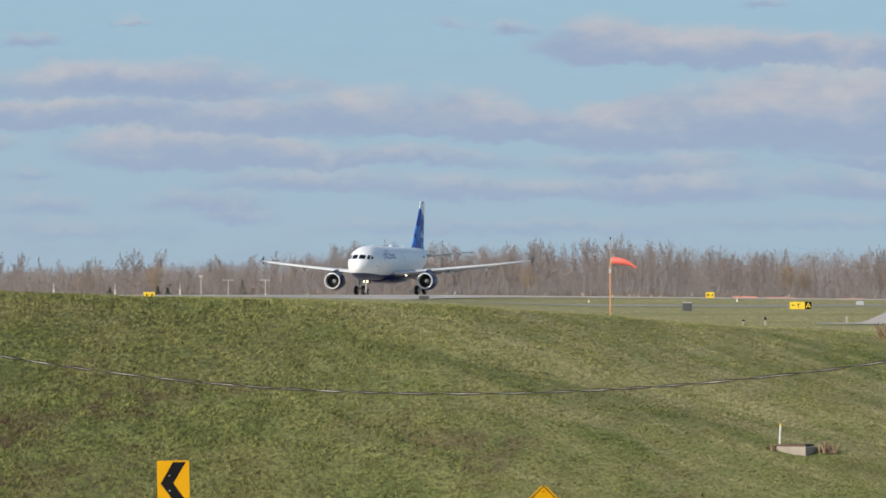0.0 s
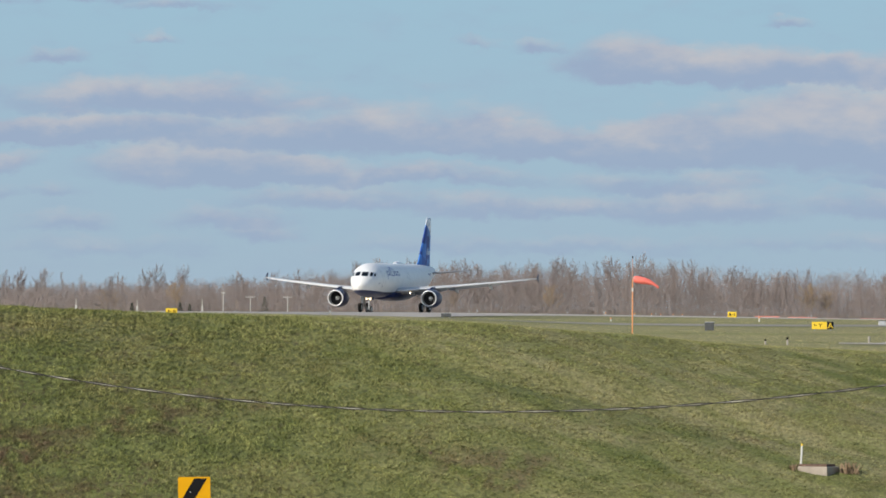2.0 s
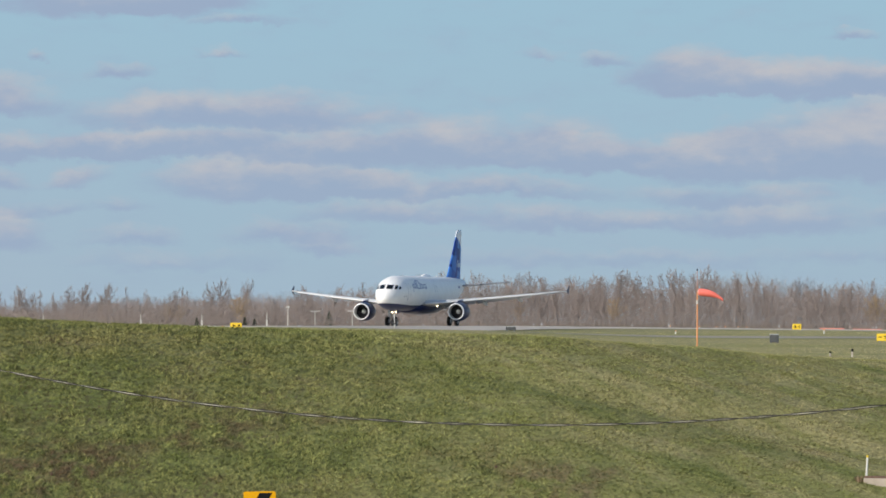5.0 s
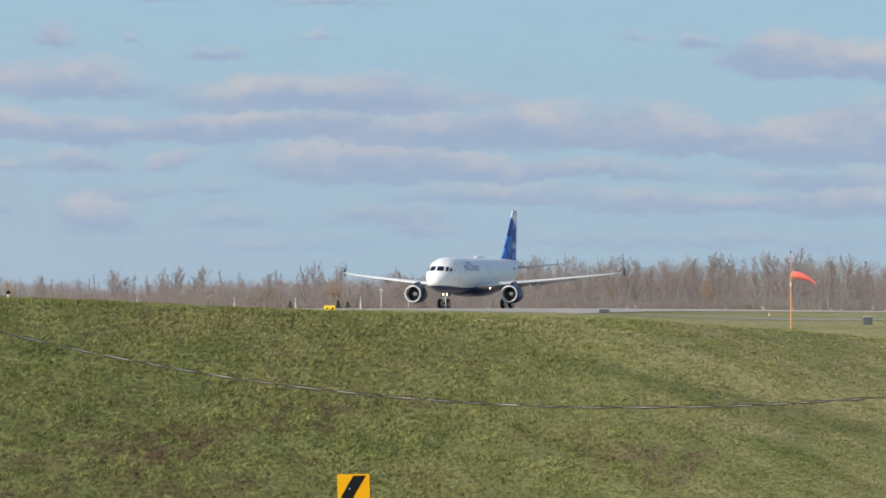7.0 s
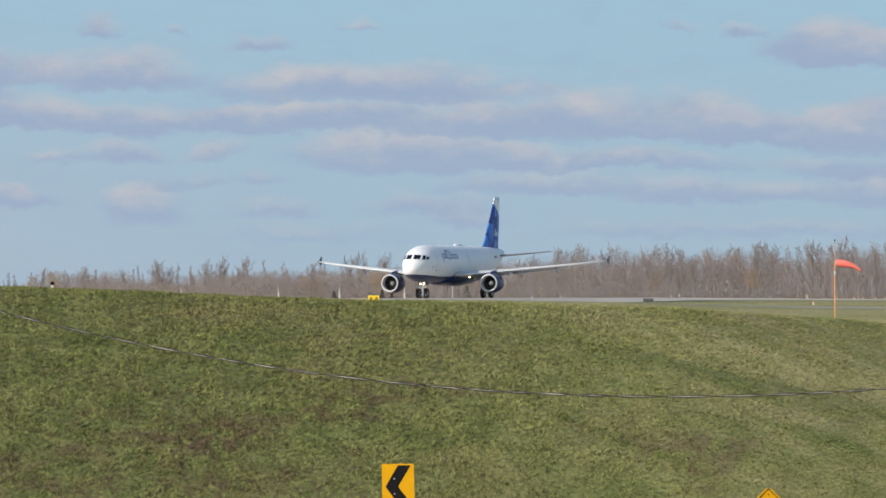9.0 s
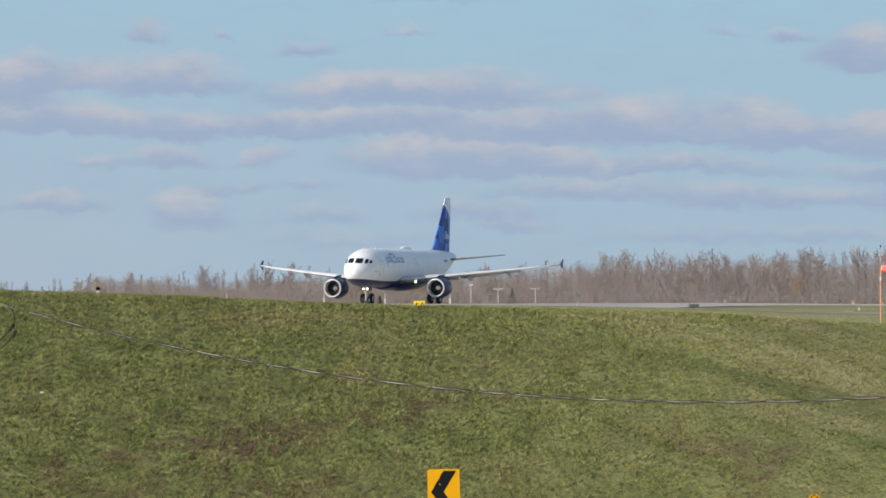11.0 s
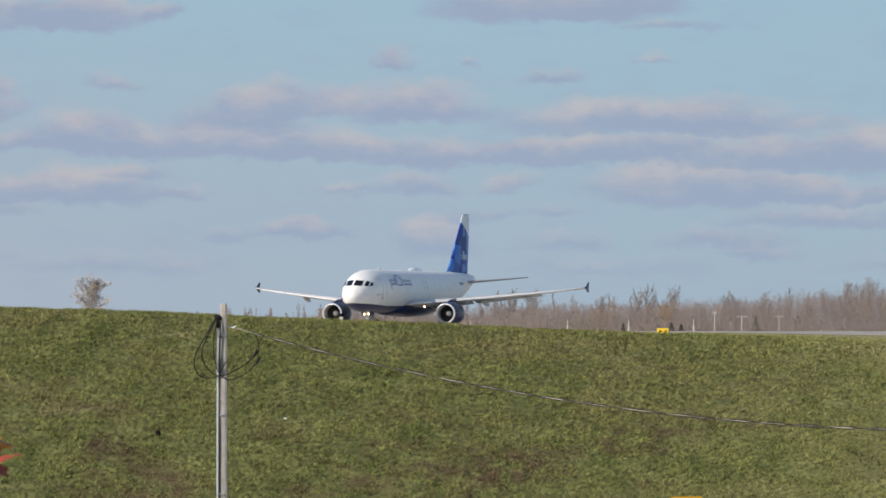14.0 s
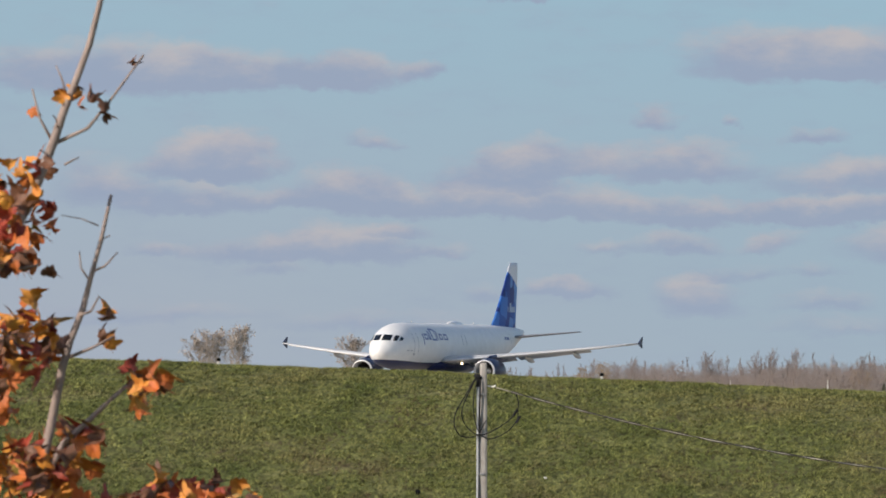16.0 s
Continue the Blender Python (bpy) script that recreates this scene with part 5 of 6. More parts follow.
def windsock(b, r):
    p = at(b, r)
    s = tagged(new("windsock"), "orange windsock on an orange and white mast", "windsock")
    h = 92 * U * r + EYE - p.z
    hs = 51 * U * r + EYE - p.z
    bm = bmesh.new()
    add_tube(bm, (0, 0, -0.3), (0, 0, hs), 0.052, 0.042, 12)
    part("mast", bm, ORANGE_STEEL, s, "orange painted mast")
    bm = bmesh.new()
    add_tube(bm, (0, 0, hs), (0, 0, h - 0.15), 0.03, 0.02, 8)
    part("light_rod", bm, FADED_ORANGE, s, "thin faded orange rod")
    bm = bmesh.new()
    add_tube(bm, (0, 0, h - 0.16), (0, 0, h), 0.05, 0.035, 8)
    part("obstruction_lamp", bm, SIGN_BLACK, s, "dark lamp on the tip")
    bm = bmesh.new()
    add_tube(bm, (0, 0, hs - 0.9), (0, 0, hs - 0.6), 0.063, 0.062, 12)
    part("mast_band", bm, WHITE_POST, s, "white band")
    rings = []
    for u, x, z, rr in ((0, 0.06, 0, 0.19), (1, 0.22, 0.0, 0.25), (2, 0.5, -0.01, 0.27), (3, 0.9, -0.04, 0.235), (4, 1.25, -0.11, 0.18), (5, 1.5, -0.19, 0.12), (6, 1.68, -0.28, 0.085), (7, 1.85, -0.38, 0.095), (8, 1.93, -0.43, 0.075)):
        rings.append([(x + 0.3 * rr * (z < -0.1) * math.sin(k * math.tau / 20), rr * math.cos(k * math.tau / 20) * (1 + 0.04 * math.sin(5 * k + u)), z + rr * math.sin(k * math.tau / 20)) for k in range(20)])
    sock = loft("sock", rings, SOCK, s, "orange cloth sock, half filled by the wind", False)
    sol = sock.modifiers.new("cloth", "SOLIDIFY")
    sol.thickness = 0.01
    bm = bmesh.new()
    for k in range(20):
        a, c = k * math.tau / 20, (k + 1) * math.tau / 20
        add_tube(bm, (0.06, 0.205 * math.cos(a), 0.205 * math.sin(a)), (0.06, 0.205 * math.cos(c), 0.205 * math.sin(c)), 0.015, sides=5)
    part("hoop", bm, WHITE_POST, sock, "pale hoop")
    s.matrix_basis = facing(p)
    return s, sock, hs


wind, sock, SOCK_H = windsock(296, 520)


def approach_light(b, r, top_e, bar):
    p = at(b, r)
    s = tagged(new("approach_light"), "pale approach light mast beside the runway", "light mast", "approach lights")
    h = EYE + top_e * U * r - p.z
    bm = bmesh.new()
    add_tube(bm, (0, 0, -0.3), (0, 0, h), 0.055, 0.035, 8)
    part("mast", bm, WHITE_POST, s)
    if bar:
        bm = bmesh.new()
        add_box(bm, (0, 0, h - 0.25), (bar, 0.045, 0.045))
        part("crossbar", bm, WHITE_POST, s)
        for k in range(5):
            bm = bmesh.new()
            add_tube(bm, (bar * (k - 2) / 4.2, 0, h - 0.22), (bar * (k - 2) / 4.2, 0, h - 0.06), 0.035, 0.055, 8)
            part("lamp_head", bm, WHITE_POST, s)
    else:
        bm = bmesh.new()
        add_box(bm, (0, 0, h * 0.25), (0.22, 0.22, h * 0.5), 0.03)
        part("base_box", bm, WHITE_POST, s)
    s.matrix_basis = facing(p)


for spec in ((-428, 1010, 25, 0.5), (-380, 1060, 18, 1.4), (-314, 1110, 18, 1.3), (-580, 960, 9, 0), (-688, 980, 10, 0), (-860, 1000, 9, 0), (-465, 1090, 12, 0)):
    approach_light(*spec)


def edge_marker(p, h, label, cap=SIGN_BLACK, body=SIGN_YELLOW, r=0.06):
    s = tagged(new("edge_marker"), label, "marker post", "edge markers")
    bm = bmesh.new()
    add_tube(bm, (0, 0, -0.15), (0, 0, h * 0.68), r * 1.1, r * 0.9, 10)
    part("stem", bm, body, s)
    bm = bmesh.new()
    add_tube(bm, (0, 0, h * 0.68), (0, 0, h * 0.95), r * 1.25, r * 1.2, 10)
    add_tube(bm, (0, 0, h * 0.95), (0, 0, h), r * 1.2, r * 0.5, 10)
    part("cap", bm, cap, s, "dark cap")
    s.location = p


MARK = "short pale marker post with dark cap in the grass"
edge_marker(ground_hit(531, -63, 330), 0.30, MARK, SIGN_BLACK, DULL_POST)
edge_marker(ground_hit(570, -64, 330), 0.46, MARK, SIGN_BLACK, DULL_POST)
edge_marker(ground_hit(714, -60, 330), 0.42, MARK, DULL_POST, DULL_POST)
edge_marker(at(-1087, 240), 0.36, "short pale marker post with black cap on the bank", SIGN_BLACK, WHITE_POST, 0.055)
edge_marker(at(-1765, 232), 0.34, "short pale marker post with black cap on the bank", SIGN_BLACK, WHITE_POST, 0.055)
for b, r, h in ((258, 760, 0.4), (520, 780, 0.5), (-543, 560, 0.25), (330, 1150, 0.6), (300, 1150, 0.6), (346, 1150, 0.6), (368, 1150, 0.6), (384, 1150, 0.6), (248, 1160, 0.7)):
    edge_marker(at(b, r), h, "small orange airfield light in the grass", ORANGE_STEEL, WHITE_POST, 0.08)


def runway_lights():
    """Low lights on stems along both edges of the runway."""
    first = None
    for side in (-1, 1):
        for k in range(15):
            at_s = -690 + 60 * k
            p = START + FWD * at_s + LEFT * (31.2 * side)
            q = START + FWD * at_s + LEFT * (30 * side)
            m = Matrix.Translation((p.x, p.y, pave_z(q, at_s) - verge_fall(q) * 0.48))
            if first is None:
                first = tagged(new("runway_light"), "low runway edge light with a pale lens on a dark stem", "runway light", "runway lights")
                bm = bmesh.new()
                add_tube(bm, (0, 0, -0.1), (0, 0, 0.30), 0.05, 0.045, 8)
                part("stem", bm, DULL_POST, first)
                bm = bmesh.new()
                add_tube(bm, (0, 0, 0.30), (0, 0, 0.44), 0.11, 0.12, 10)
                add_tube(bm, (0, 0, 0.44), (0, 0, 0.52), 0.12, 0.05, 10)
                part("lens", bm, BOX_PALE, first, "pale glass lens")
                first.matrix_basis = m
            else:
                copy_thing(first, m).matrix_basis = m


runway_lights()


def barricade(b0, b1, r, h):
    a, c = at(b0, r), at(b1, r)
    s = tagged(new("barricade"), "long low red plastic barrier beyond the runway", "barricade", "red barriers")
    n = max(3, round((c - a).length / 1.6))
    d = (c - a) / n
    turn = Matrix.Rotation(math.atan2(d.y, d.x), 4, "Z")
    for k in range(n):
        bm = bmesh.new()
        add_box(bm, (0, 0, h * 0.55), (d.length * 0.94, 0.14, h * 0.5), 0.02)
        add_box(bm, (-d.length * 0.3, 0, h * 0.15), (0.12, 0.4, h * 0.3))
        add_box(bm, (d.length * 0.3, 0, h * 0.15), (0.12, 0.4, h * 0.3))
        ob = part("barrier_segment", bm, BARRIER, s)
        ob.matrix_basis = Matrix.Translation(a + d * (k + 0.5)) @ turn


barricade(512, 556, 1240, 0.75)
barricade(570, 622, 1200, 0.62)
barricade(636, 660, 1210, 0.5)
barricade(698, 742, 1190, 0.55)


def taxiway():
    """Two bands of pale asphalt that join in a bend."""
    pts_far, verts, faces = [], [], []
    for k in range(41):
        b = -60 + 1150 * k / 40
        pts_far.append((b, 735 - 40 * math.sin(k / 40 * 3.1), 15 * min(1.0, 0.02 + k / 12)))
    for k, (b, r, w) in enumerate(pts_far):
        for rr in (r - w, r + w):
            p = at(b, rr)
            verts.append((p.x, p.y, p.z + 0.03))
        if k:
            faces.append((2 * k - 2, 2 * k - 1, 2 * k + 1, 2 * k))
    t = mesh("taxiway", verts, faces, TAXI_ASPHALT)
    tagged(t, "pale grey asphalt taxiway", "taxiway", kind="structure")
    verts, faces = [], []
    n = 24
    for k in range(n + 1):
        u = k / n
        b0 = 660 + 240 * u
        near = 425 - 15 * u
        farr = 425 + 8 + 240 * smooth_step(u, 0.3, 0.66)
        for rr in np.linspace(near, farr, 8):
            p = at(b0, float(rr))
            verts.append((p.x, p.y, p.z + 0.04))
    for k in range(n):
        for j in range(7):
            a = k * 8 + j
            faces.append((a, a + 1, a + 9, a + 8))
    t = mesh("taxiway_bend", verts, faces, ASPHALT)
    tagged(t, "bend of the pale grey asphalt taxiway", "taxiway", kind="structure")


taxiway()


# ---- service pole with its cables ----
def service_pole():
    p = at(-1296.5, 125)
    s = tagged(new("utility_pole"), "weathered grey wooden service pole with conduit and cable loops", "utility pole")
    top = EYE + 38 * U * 125 - p.z
    rings = []
    for z, w in ((-0.6, 0.086), (top * 0.5, 0.075), (top - 0.03, 0.064), (top, 0.058)):
        ring = []
        for k in range(16):
            a = k * math.tau / 16
            c, q = math.cos(a), math.sin(a)
            f = 1.0 / (abs(c) ** 4 + abs(q) ** 4) ** 0.25
            ring.append((w * c * f, w * q * f, z))
        rings.append(ring)
    loft("post", rings, POLE_WOOD, s, "weathered grey timber", True, False)
    bm = bmesh.new()
    add_tube(bm, (-0.088, -0.05, -0.5), (-0.088, -0.05, top - 0.36), 0.03, sides=12)
    part("conduit", bm, CONDUIT, s, "grey plastic conduit")
    bm = bmesh.new()
    add_cord(bm, [(-0.075, -0.09, z) for z in np.linspace(-0.3, top - 1.0, 6)] + [(-0.06, -0.1, top - 0.7), (-0.055, -0.1, top - 0.3)], 0.011)
    part("riser_cable", bm, CABLE_BLACK, s, "black riser cable")
    bm = bmesh.new()
    bmesh.ops.create_uvsphere(bm, u_segments=14, v_segments=8, radius=0.06, matrix=Matrix.Translation((-0.095, -0.06, top - 0.24)) @ Matrix.Rotation(0.5, 4, "Y") @ Matrix.Diagonal((1.25, 0.9, 0.8, 1)))
    add_tube(bm, (-0.088, -0.05, top - 0.42), (-0.088, -0.05, top - 0.26), 0.038, sides=12)
    part("weatherhead", bm, CABLE_BLACK, s, "black weatherhead")

    def bend(points, n=9):
        pts = [Vector(q) for q in points]
        pts = [pts[0] * 2 - pts[1]] + pts + [pts[-1] * 2 - pts[-2]]
        out = []
        for i in range(1, len(pts) - 2):
            for k in range(n):
                u = k / n
                a, b, c, d = pts[i - 1:i + 3]
                out.append(0.5 * ((2 * b) + (c - a) * u + (2 * a - 5 * b + 4 * c - d) * u * u + (3 * b - a - 3 * c + d) * u ** 3))
        return out + [pts[-2]]

    y = -0.11
    t = top
    loops = (
        ((-0.13, y, t - 0.25), (-0.30, y - .05, t - 0.55), (-0.47, y - .1, t - 0.85), (-0.50, y - .1, t - 1.08), (-0.40, y - .05, t - 1.26), (-0.22, y, t - 1.29), (-0.05, y, t - 1.24)),
        ((-0.12, y, t - 0.26), (-0.22, y - .03, t - 0.45), (-0.36, y - .06, t - 0.78), (-0.35, y - .04, t - 1.0), (-0.22, y, t - 1.18), (-0.06, y, t - 1.25), (0.12, y, t - 1.20), (0.36, y, t - 1.06), (0.56, y, t - 0.88), (0.61, y, t - 0.72), (0.56, y, t - 0.52)),
        ((-0.10, y, t - 0.28), (-0.16, y, t - 0.55), (-0.17, y, t - 0.85), (-0.10, y, t - 1.15), (0.0, y, t - 1.28), (0.15, y, t - 1.31), (0.40, y, t - 1.20), (0.58, y, t - 1.0), (0.60, y, t - 0.82)),
        ((-0.07, y, t - 0.28), (-0.05, y, t - 0.5), (-0.07, y, t - 0.8), (-0.06, y, t - 1.2)),
        ((-0.06, y, t - 1.22), (0.0, y, t - 1.08), (0.05, y, t - 1.0)),
    )
    for pts in loops:
        bm = bmesh.new()
        add_cord(bm, bend(pts), 0.0105)
        part("cable_loop", bm, CABLE_BLACK, s, "hanging black cable loop")
    for x, z in ((0.56, t - 0.86), (0.61, t - 0.98)):
        bm = bmesh.new()
        add_tube(bm, (x - 0.04, y, z - 0.06), (x + 0.03, y, z + 0.06), 0.024, 0.02, 8)
        part("splice", bm, CABLE_BLACK, s, "black taped splice")
    for z in (t - 0.55, t - 1.93, t - 3.3):
        bm = bmesh.new()
        add_box(bm, (-0.05, -0.085, z), (0.13, 0.03, 0.03), 0.006)
        part("clamp", bm, GALV, s, "metal clamp")
    bm = bmesh.new()
    add_tube(bm, (0.05, -0.02, t - 0.40), (0.14, -0.02, t - 0.41), 0.012, sides=8)
    part("eye_bolt", bm, GALV, s)
    bm = bmesh.new()
    add_tube(bm, (0.14, -0.02, t - 0.42), (0.19, -0.02, t - 0.41), 0.014, 0.02, 10)
    add_tube(bm, (0.19, -0.02, t - 0.41), (0.215, -0.02, t - 0.38), 0.02, 0.008, 10)
    part("insulator", bm, CERAMIC, s, "pale dead-end insulator")
    s.matrix_basis = facing(p)
    return s


service_pole()


def overhead_cable():
    a = Vector((125 * math.sin(-1276 * U), 125 * math.cos(-1276 * U), EYE - 0.05))
    c = Vector((110 * math.sin(1450 * U), 110 * math.cos(1450 * U), EYE + 0.08))
    line = tagged(new("overhead_cable"), "sagging twisted grey overhead cable from the wooden pole", "cable")

    def place(u):
        q = a.lerp(c, u)
        q.z -= 4 * 1.71 * u * (1 - u)
        return q

    bm = bmesh.new()
    n = 150
    add_cord(bm, [place(k / n) for k in range(n + 1)], 0.009, 6)
    part("messenger", bm, CABLE_GREY, line, "pale bare messenger wire")
    for ph in (0.0, math.pi):
        bm = bmesh.new()
        n = 520
        pts = []
        for k in range(n + 1):
            u = 0.012 + 0.988 * k / n
            w = u * 27.0 / 1.5 * math.tau + ph + 0.8 * math.sin(u * 31)
            pts.append(place(u) + Vector((0, 0.016 * math.cos(w), 0.017 * math.sin(w))))
        add_cord(bm, pts, 0.0075, 5)
        part("conductor", bm, CABLE_BLACK, line, "black insulated conductor")


overhead_cable()


# ---- road signs at the foot of the bank ----
def chevron_sign():
    s = tagged(new("chevron_sign"), "amber chevron road sign with a black arrow on a steel post", "road sign")
    p = at(-479.5, 104)
    top = EYE - 303 * U * 104 - p.z
    w, h = 0.470, 0.645
    bm = bmesh.new()
    add_box(bm, (0, 0, top - h / 2), (w, 0.012, h), 0)
    bmesh.ops.bevel(bm, geom=[e for e in bm.edges if abs(e.verts[0].co.y - e.verts[1].co.y) > 0.005], offset=0.012, segments=3, affect="EDGES")
    panel = part("panel", bm, ROAD_YELLOW, s, "reflective amber panel")
    bm = bmesh.new()
    out = [(0.19, h - 0.022), (0.0, h - 0.022), (-0.185, h / 2 - 0.005), (0.03, 0.022), (0.215, 0.022), (0.0, h / 2 - 0.005)]
    va = [bm.verts.new((x, -0.0085, top - h + z)) for x, z in out]
    vb = [bm.verts.new((x, -0.0062, top - h + z)) for x, z in out]
    bm.faces.new((va[0], va[1], va[2], va[5]))
    bm.faces.new((va[2], va[3], va[4], va[5]))
    for k in range(6):
        bm.faces.new((va[k], va[(k + 1) % 6], vb[(k + 1) % 6], vb[k]))
    part("arrow", bm, SIGN_BLACK, panel, "black chevron arrow")
    bm = bmesh.new()
    add_box(bm, (0, 0.03, top / 2 - 0.22), (0.06, 0.035, top + 0.4), 0.006)
    part("post", bm, GALV, s)
    for z in (0.22, 0.44):
        bm = bmesh.new()
        add_tube(bm, (-0.055, -0.016, top - h + z - 0.01), (-0.055, -0.004, top - h + z - 0.01), 0.01, sides=8)
        part("bolt", bm, GALV, panel)
    s.matrix_basis = facing(p) @ Matrix.Translation((0.090, 0, 0)) @ Matrix.Rotation(radians(-9), 4, "Z") @ Matrix.Rotation(radians(-1.0), 4, "Y")


def warning_sign():
    s = tagged(new("warning_sign"), "amber diamond road sign with a black border on a post", "road sign")
    r = 112
    p = at(178, r)
    top = EYE - 346 * U * r - p.z
    side = 0.76
    cz = top - side * math.sqrt(0.5) + 0.02
    turn = Matrix.Rotation(radians(45), 4, "Y")
    bm = bmesh.new()
    add_box(bm, (0, 0, cz), (side, 0.012, side), 0, turn)
    bmesh.ops.bevel(bm, geom=[e for e in bm.edges if abs(e.verts[0].co.y - e.verts[1].co.y) > 0.005], offset=0.04, segments=4, affect="EDGES")
    panel = part("panel", bm, ROAD_YELLOW, s, "reflective amber panel")
    for k in range(4):
        bm = bmesh.new()
        m = Matrix.Translation((0, 0, cz)) @ Matrix.Rotation(radians(45 + 90 * k), 4, "Y") @ Matrix.Translation((0, -0.008, side / 2 - 0.03))
        bmesh.ops.create_cube(bm, size=1.0, matrix=m @ Matrix.Diagonal((side - 0.07, 0.004, 0.014, 1)))
        part("border", bm, SIGN_BLACK, panel, "black border line")
    bm = bmesh.new()
    add_tube(bm, (0, -0.015, top - 0.11), (0, -0.004, top - 0.11), 0.012, sides=8)
    part("bolt", bm, SIGN_BLACK, panel)
    bm = bmesh.new()
    add_box(bm, (0, 0.03, top / 2 - 0.25), (0.06, 0.035, top + 0.3), 0.006)
    part("post", bm, GALV, s)
    s.matrix_basis = facing(p)


chevron_sign()
warning_sign()


# ---- drain and small things on the bank ----
def catch_basin():
    p = ground_hit(626, -291)
    r = math.hypot(p.x, p.y)
    u = U * r
    s = tagged(new("catch_basin"), "low concrete drain box with a rusty grate in the grass", "drain")
    w = 58 * u
    bm = bmesh.new()
    add_box(bm, (0, 0, -0.06), (w, 0.8, 11 * u + 0.2), 0.02)
    part("box", bm, CONCRETE, s, "stained concrete box")
    for k in range(7):
        bm = bmesh.new()
        add_box(bm, (-0.05 + (k - 3) * 0.13, 0.06, 5.5 * u + 0.07), (0.07, 0.62, 0.07), 0.01)
        part("grate_bar", bm, RUST, s, "rusty bar")
    bm = bmesh.new()
    add_box(bm, (-0.05, 0.06 - 0.34, 5.5 * u + 0.07), (0.95, 0.05, 0.08), 0.01)
    part("grate_frame", bm, RUST, s, "rusty frame")
    s.matrix_basis = facing(p) @ Matrix.Rotation(radians(-27), 4, "Z")
    # stake beside it
    q = ground_hit(594, -289)
    h = 46 * U * math.hypot(q.x, q.y)
    st = tagged(new("marker_stake"), "thin white marker stake leaning beside the drain", "stake")
    bm = bmesh.new()
    add_tube(bm, (0, 0, -0.2), (0.05, 0, h), 0.035, 0.03, 8)
    part("rod", bm, WHITE_POST, st)
    bm = bmesh.new()
    add_tube(bm, (0.046, 0, h * 0.93), (0.051, 0, h + 0.01), 0.036, 0.034, 8)
    part("tip", bm, SIGN_YELLOW, st, "faded yellow tip")
    st.location = q
    # dry weeds
    rnd = random.Random(9)
    for b, e, n, hh in ((680, -290, 70, 0.34), (674, -294, 40, 0.24), (584, -288, 40, 0.2), (790, -92, 160, 0.55)):
        c = ground_hit(b, e)
        wd = tagged(new("dry_weed"), "clump of dry brown weeds in the grass", "weed", "dry weeds")
        v, f = [], []
        for _ in range(n):
            a = Vector((rnd.gauss(0, 0.12), rnd.gauss(0, 0.12), -0.03))
            d = Vector((rnd.gauss(0, 0.35), rnd.gauss(0, 0.35), 1)).normalized() * hh * rnd.uniform(0.5, 1.1)
            wv = Vector((rnd.gauss(0, 1), rnd.gauss(0, 1), 0)).normalized() * 0.018
            k = len(v)
            v.extend((a - wv, a + wv, a + d + wv * 1.6, a + d * 1.1))
            f.append((k, k + 1, k + 2, k + 3))
        mesh("tuft", v, f, STRAW, wd)
        wd.location = c


catch_basin()


def small_things():
    rnd = random.Random(17)
    p = ground_hit(-1187, -171)
    t = tagged(new("litter"), "scrap of crumpled white paper lying in the grass", "litter")
    bm = bmesh.new()
    bmesh.ops.create_icosphere(bm, subdivisions=2, radius=0.055)
    for v in bm.verts:
        v.co = Vector((v.co.x * 1.1, v.co.y * 0.8, v.co.z * 0.6)) * (1 + 0.5 * noise.noise(v.co * 14))
    part("paper", bm, WHITE_POST, t)
    t.location = p + Vector((0, 0, 0.05))
    for b, e, s in ((-1412, -205, 0.08), (-845, -283, 0.05), (-60, -263, 0.05), (-520, -60, 0.05)):
        q = ground_hit(b, e)
        t = tagged(new("clod"), "dark clod of earth lying on the grass", "clod", "clods")
        bm = bmesh.new()
        bmesh.ops.create_icosphere(bm, subdivisions=2, radius=s)
        for v in bm.verts:
            v.co = v.co * (1 + 0.35 * noise.noise(v.co * 9 + Vector((b, e, 0))))
        part("lump", bm, RUST if b > -1400 else SIGN_BLACK, t)
        t.location = q + Vector((0, 0, s * 0.7))


small_things()


# ---- young maple beside the camera, in autumn leaf ----
def leaf_colour(name, a, b):
    return material(name, a, 0.6, second=b, scale=16, spread=0.4, bump=0.2, bump_scale=120)


LEAF_MATS = [leaf_colour("leaf_orange", (0.58, 0.17, 0.03), (0.40, 0.10, 0.028)), leaf_colour("leaf_gold", (0.66, 0.31, 0.045), (0.52, 0.18, 0.035)), leaf_colour("leaf_red", (0.42, 0.07, 0.035), (0.26, 0.04, 0.025)),
             leaf_colour("leaf_brown", (0.19, 0.08, 0.04), (0.11, 0.05, 0.03)), leaf_colour("leaf_green_gold", (0.26, 0.22, 0.05), (0.38, 0.16, 0.04))]


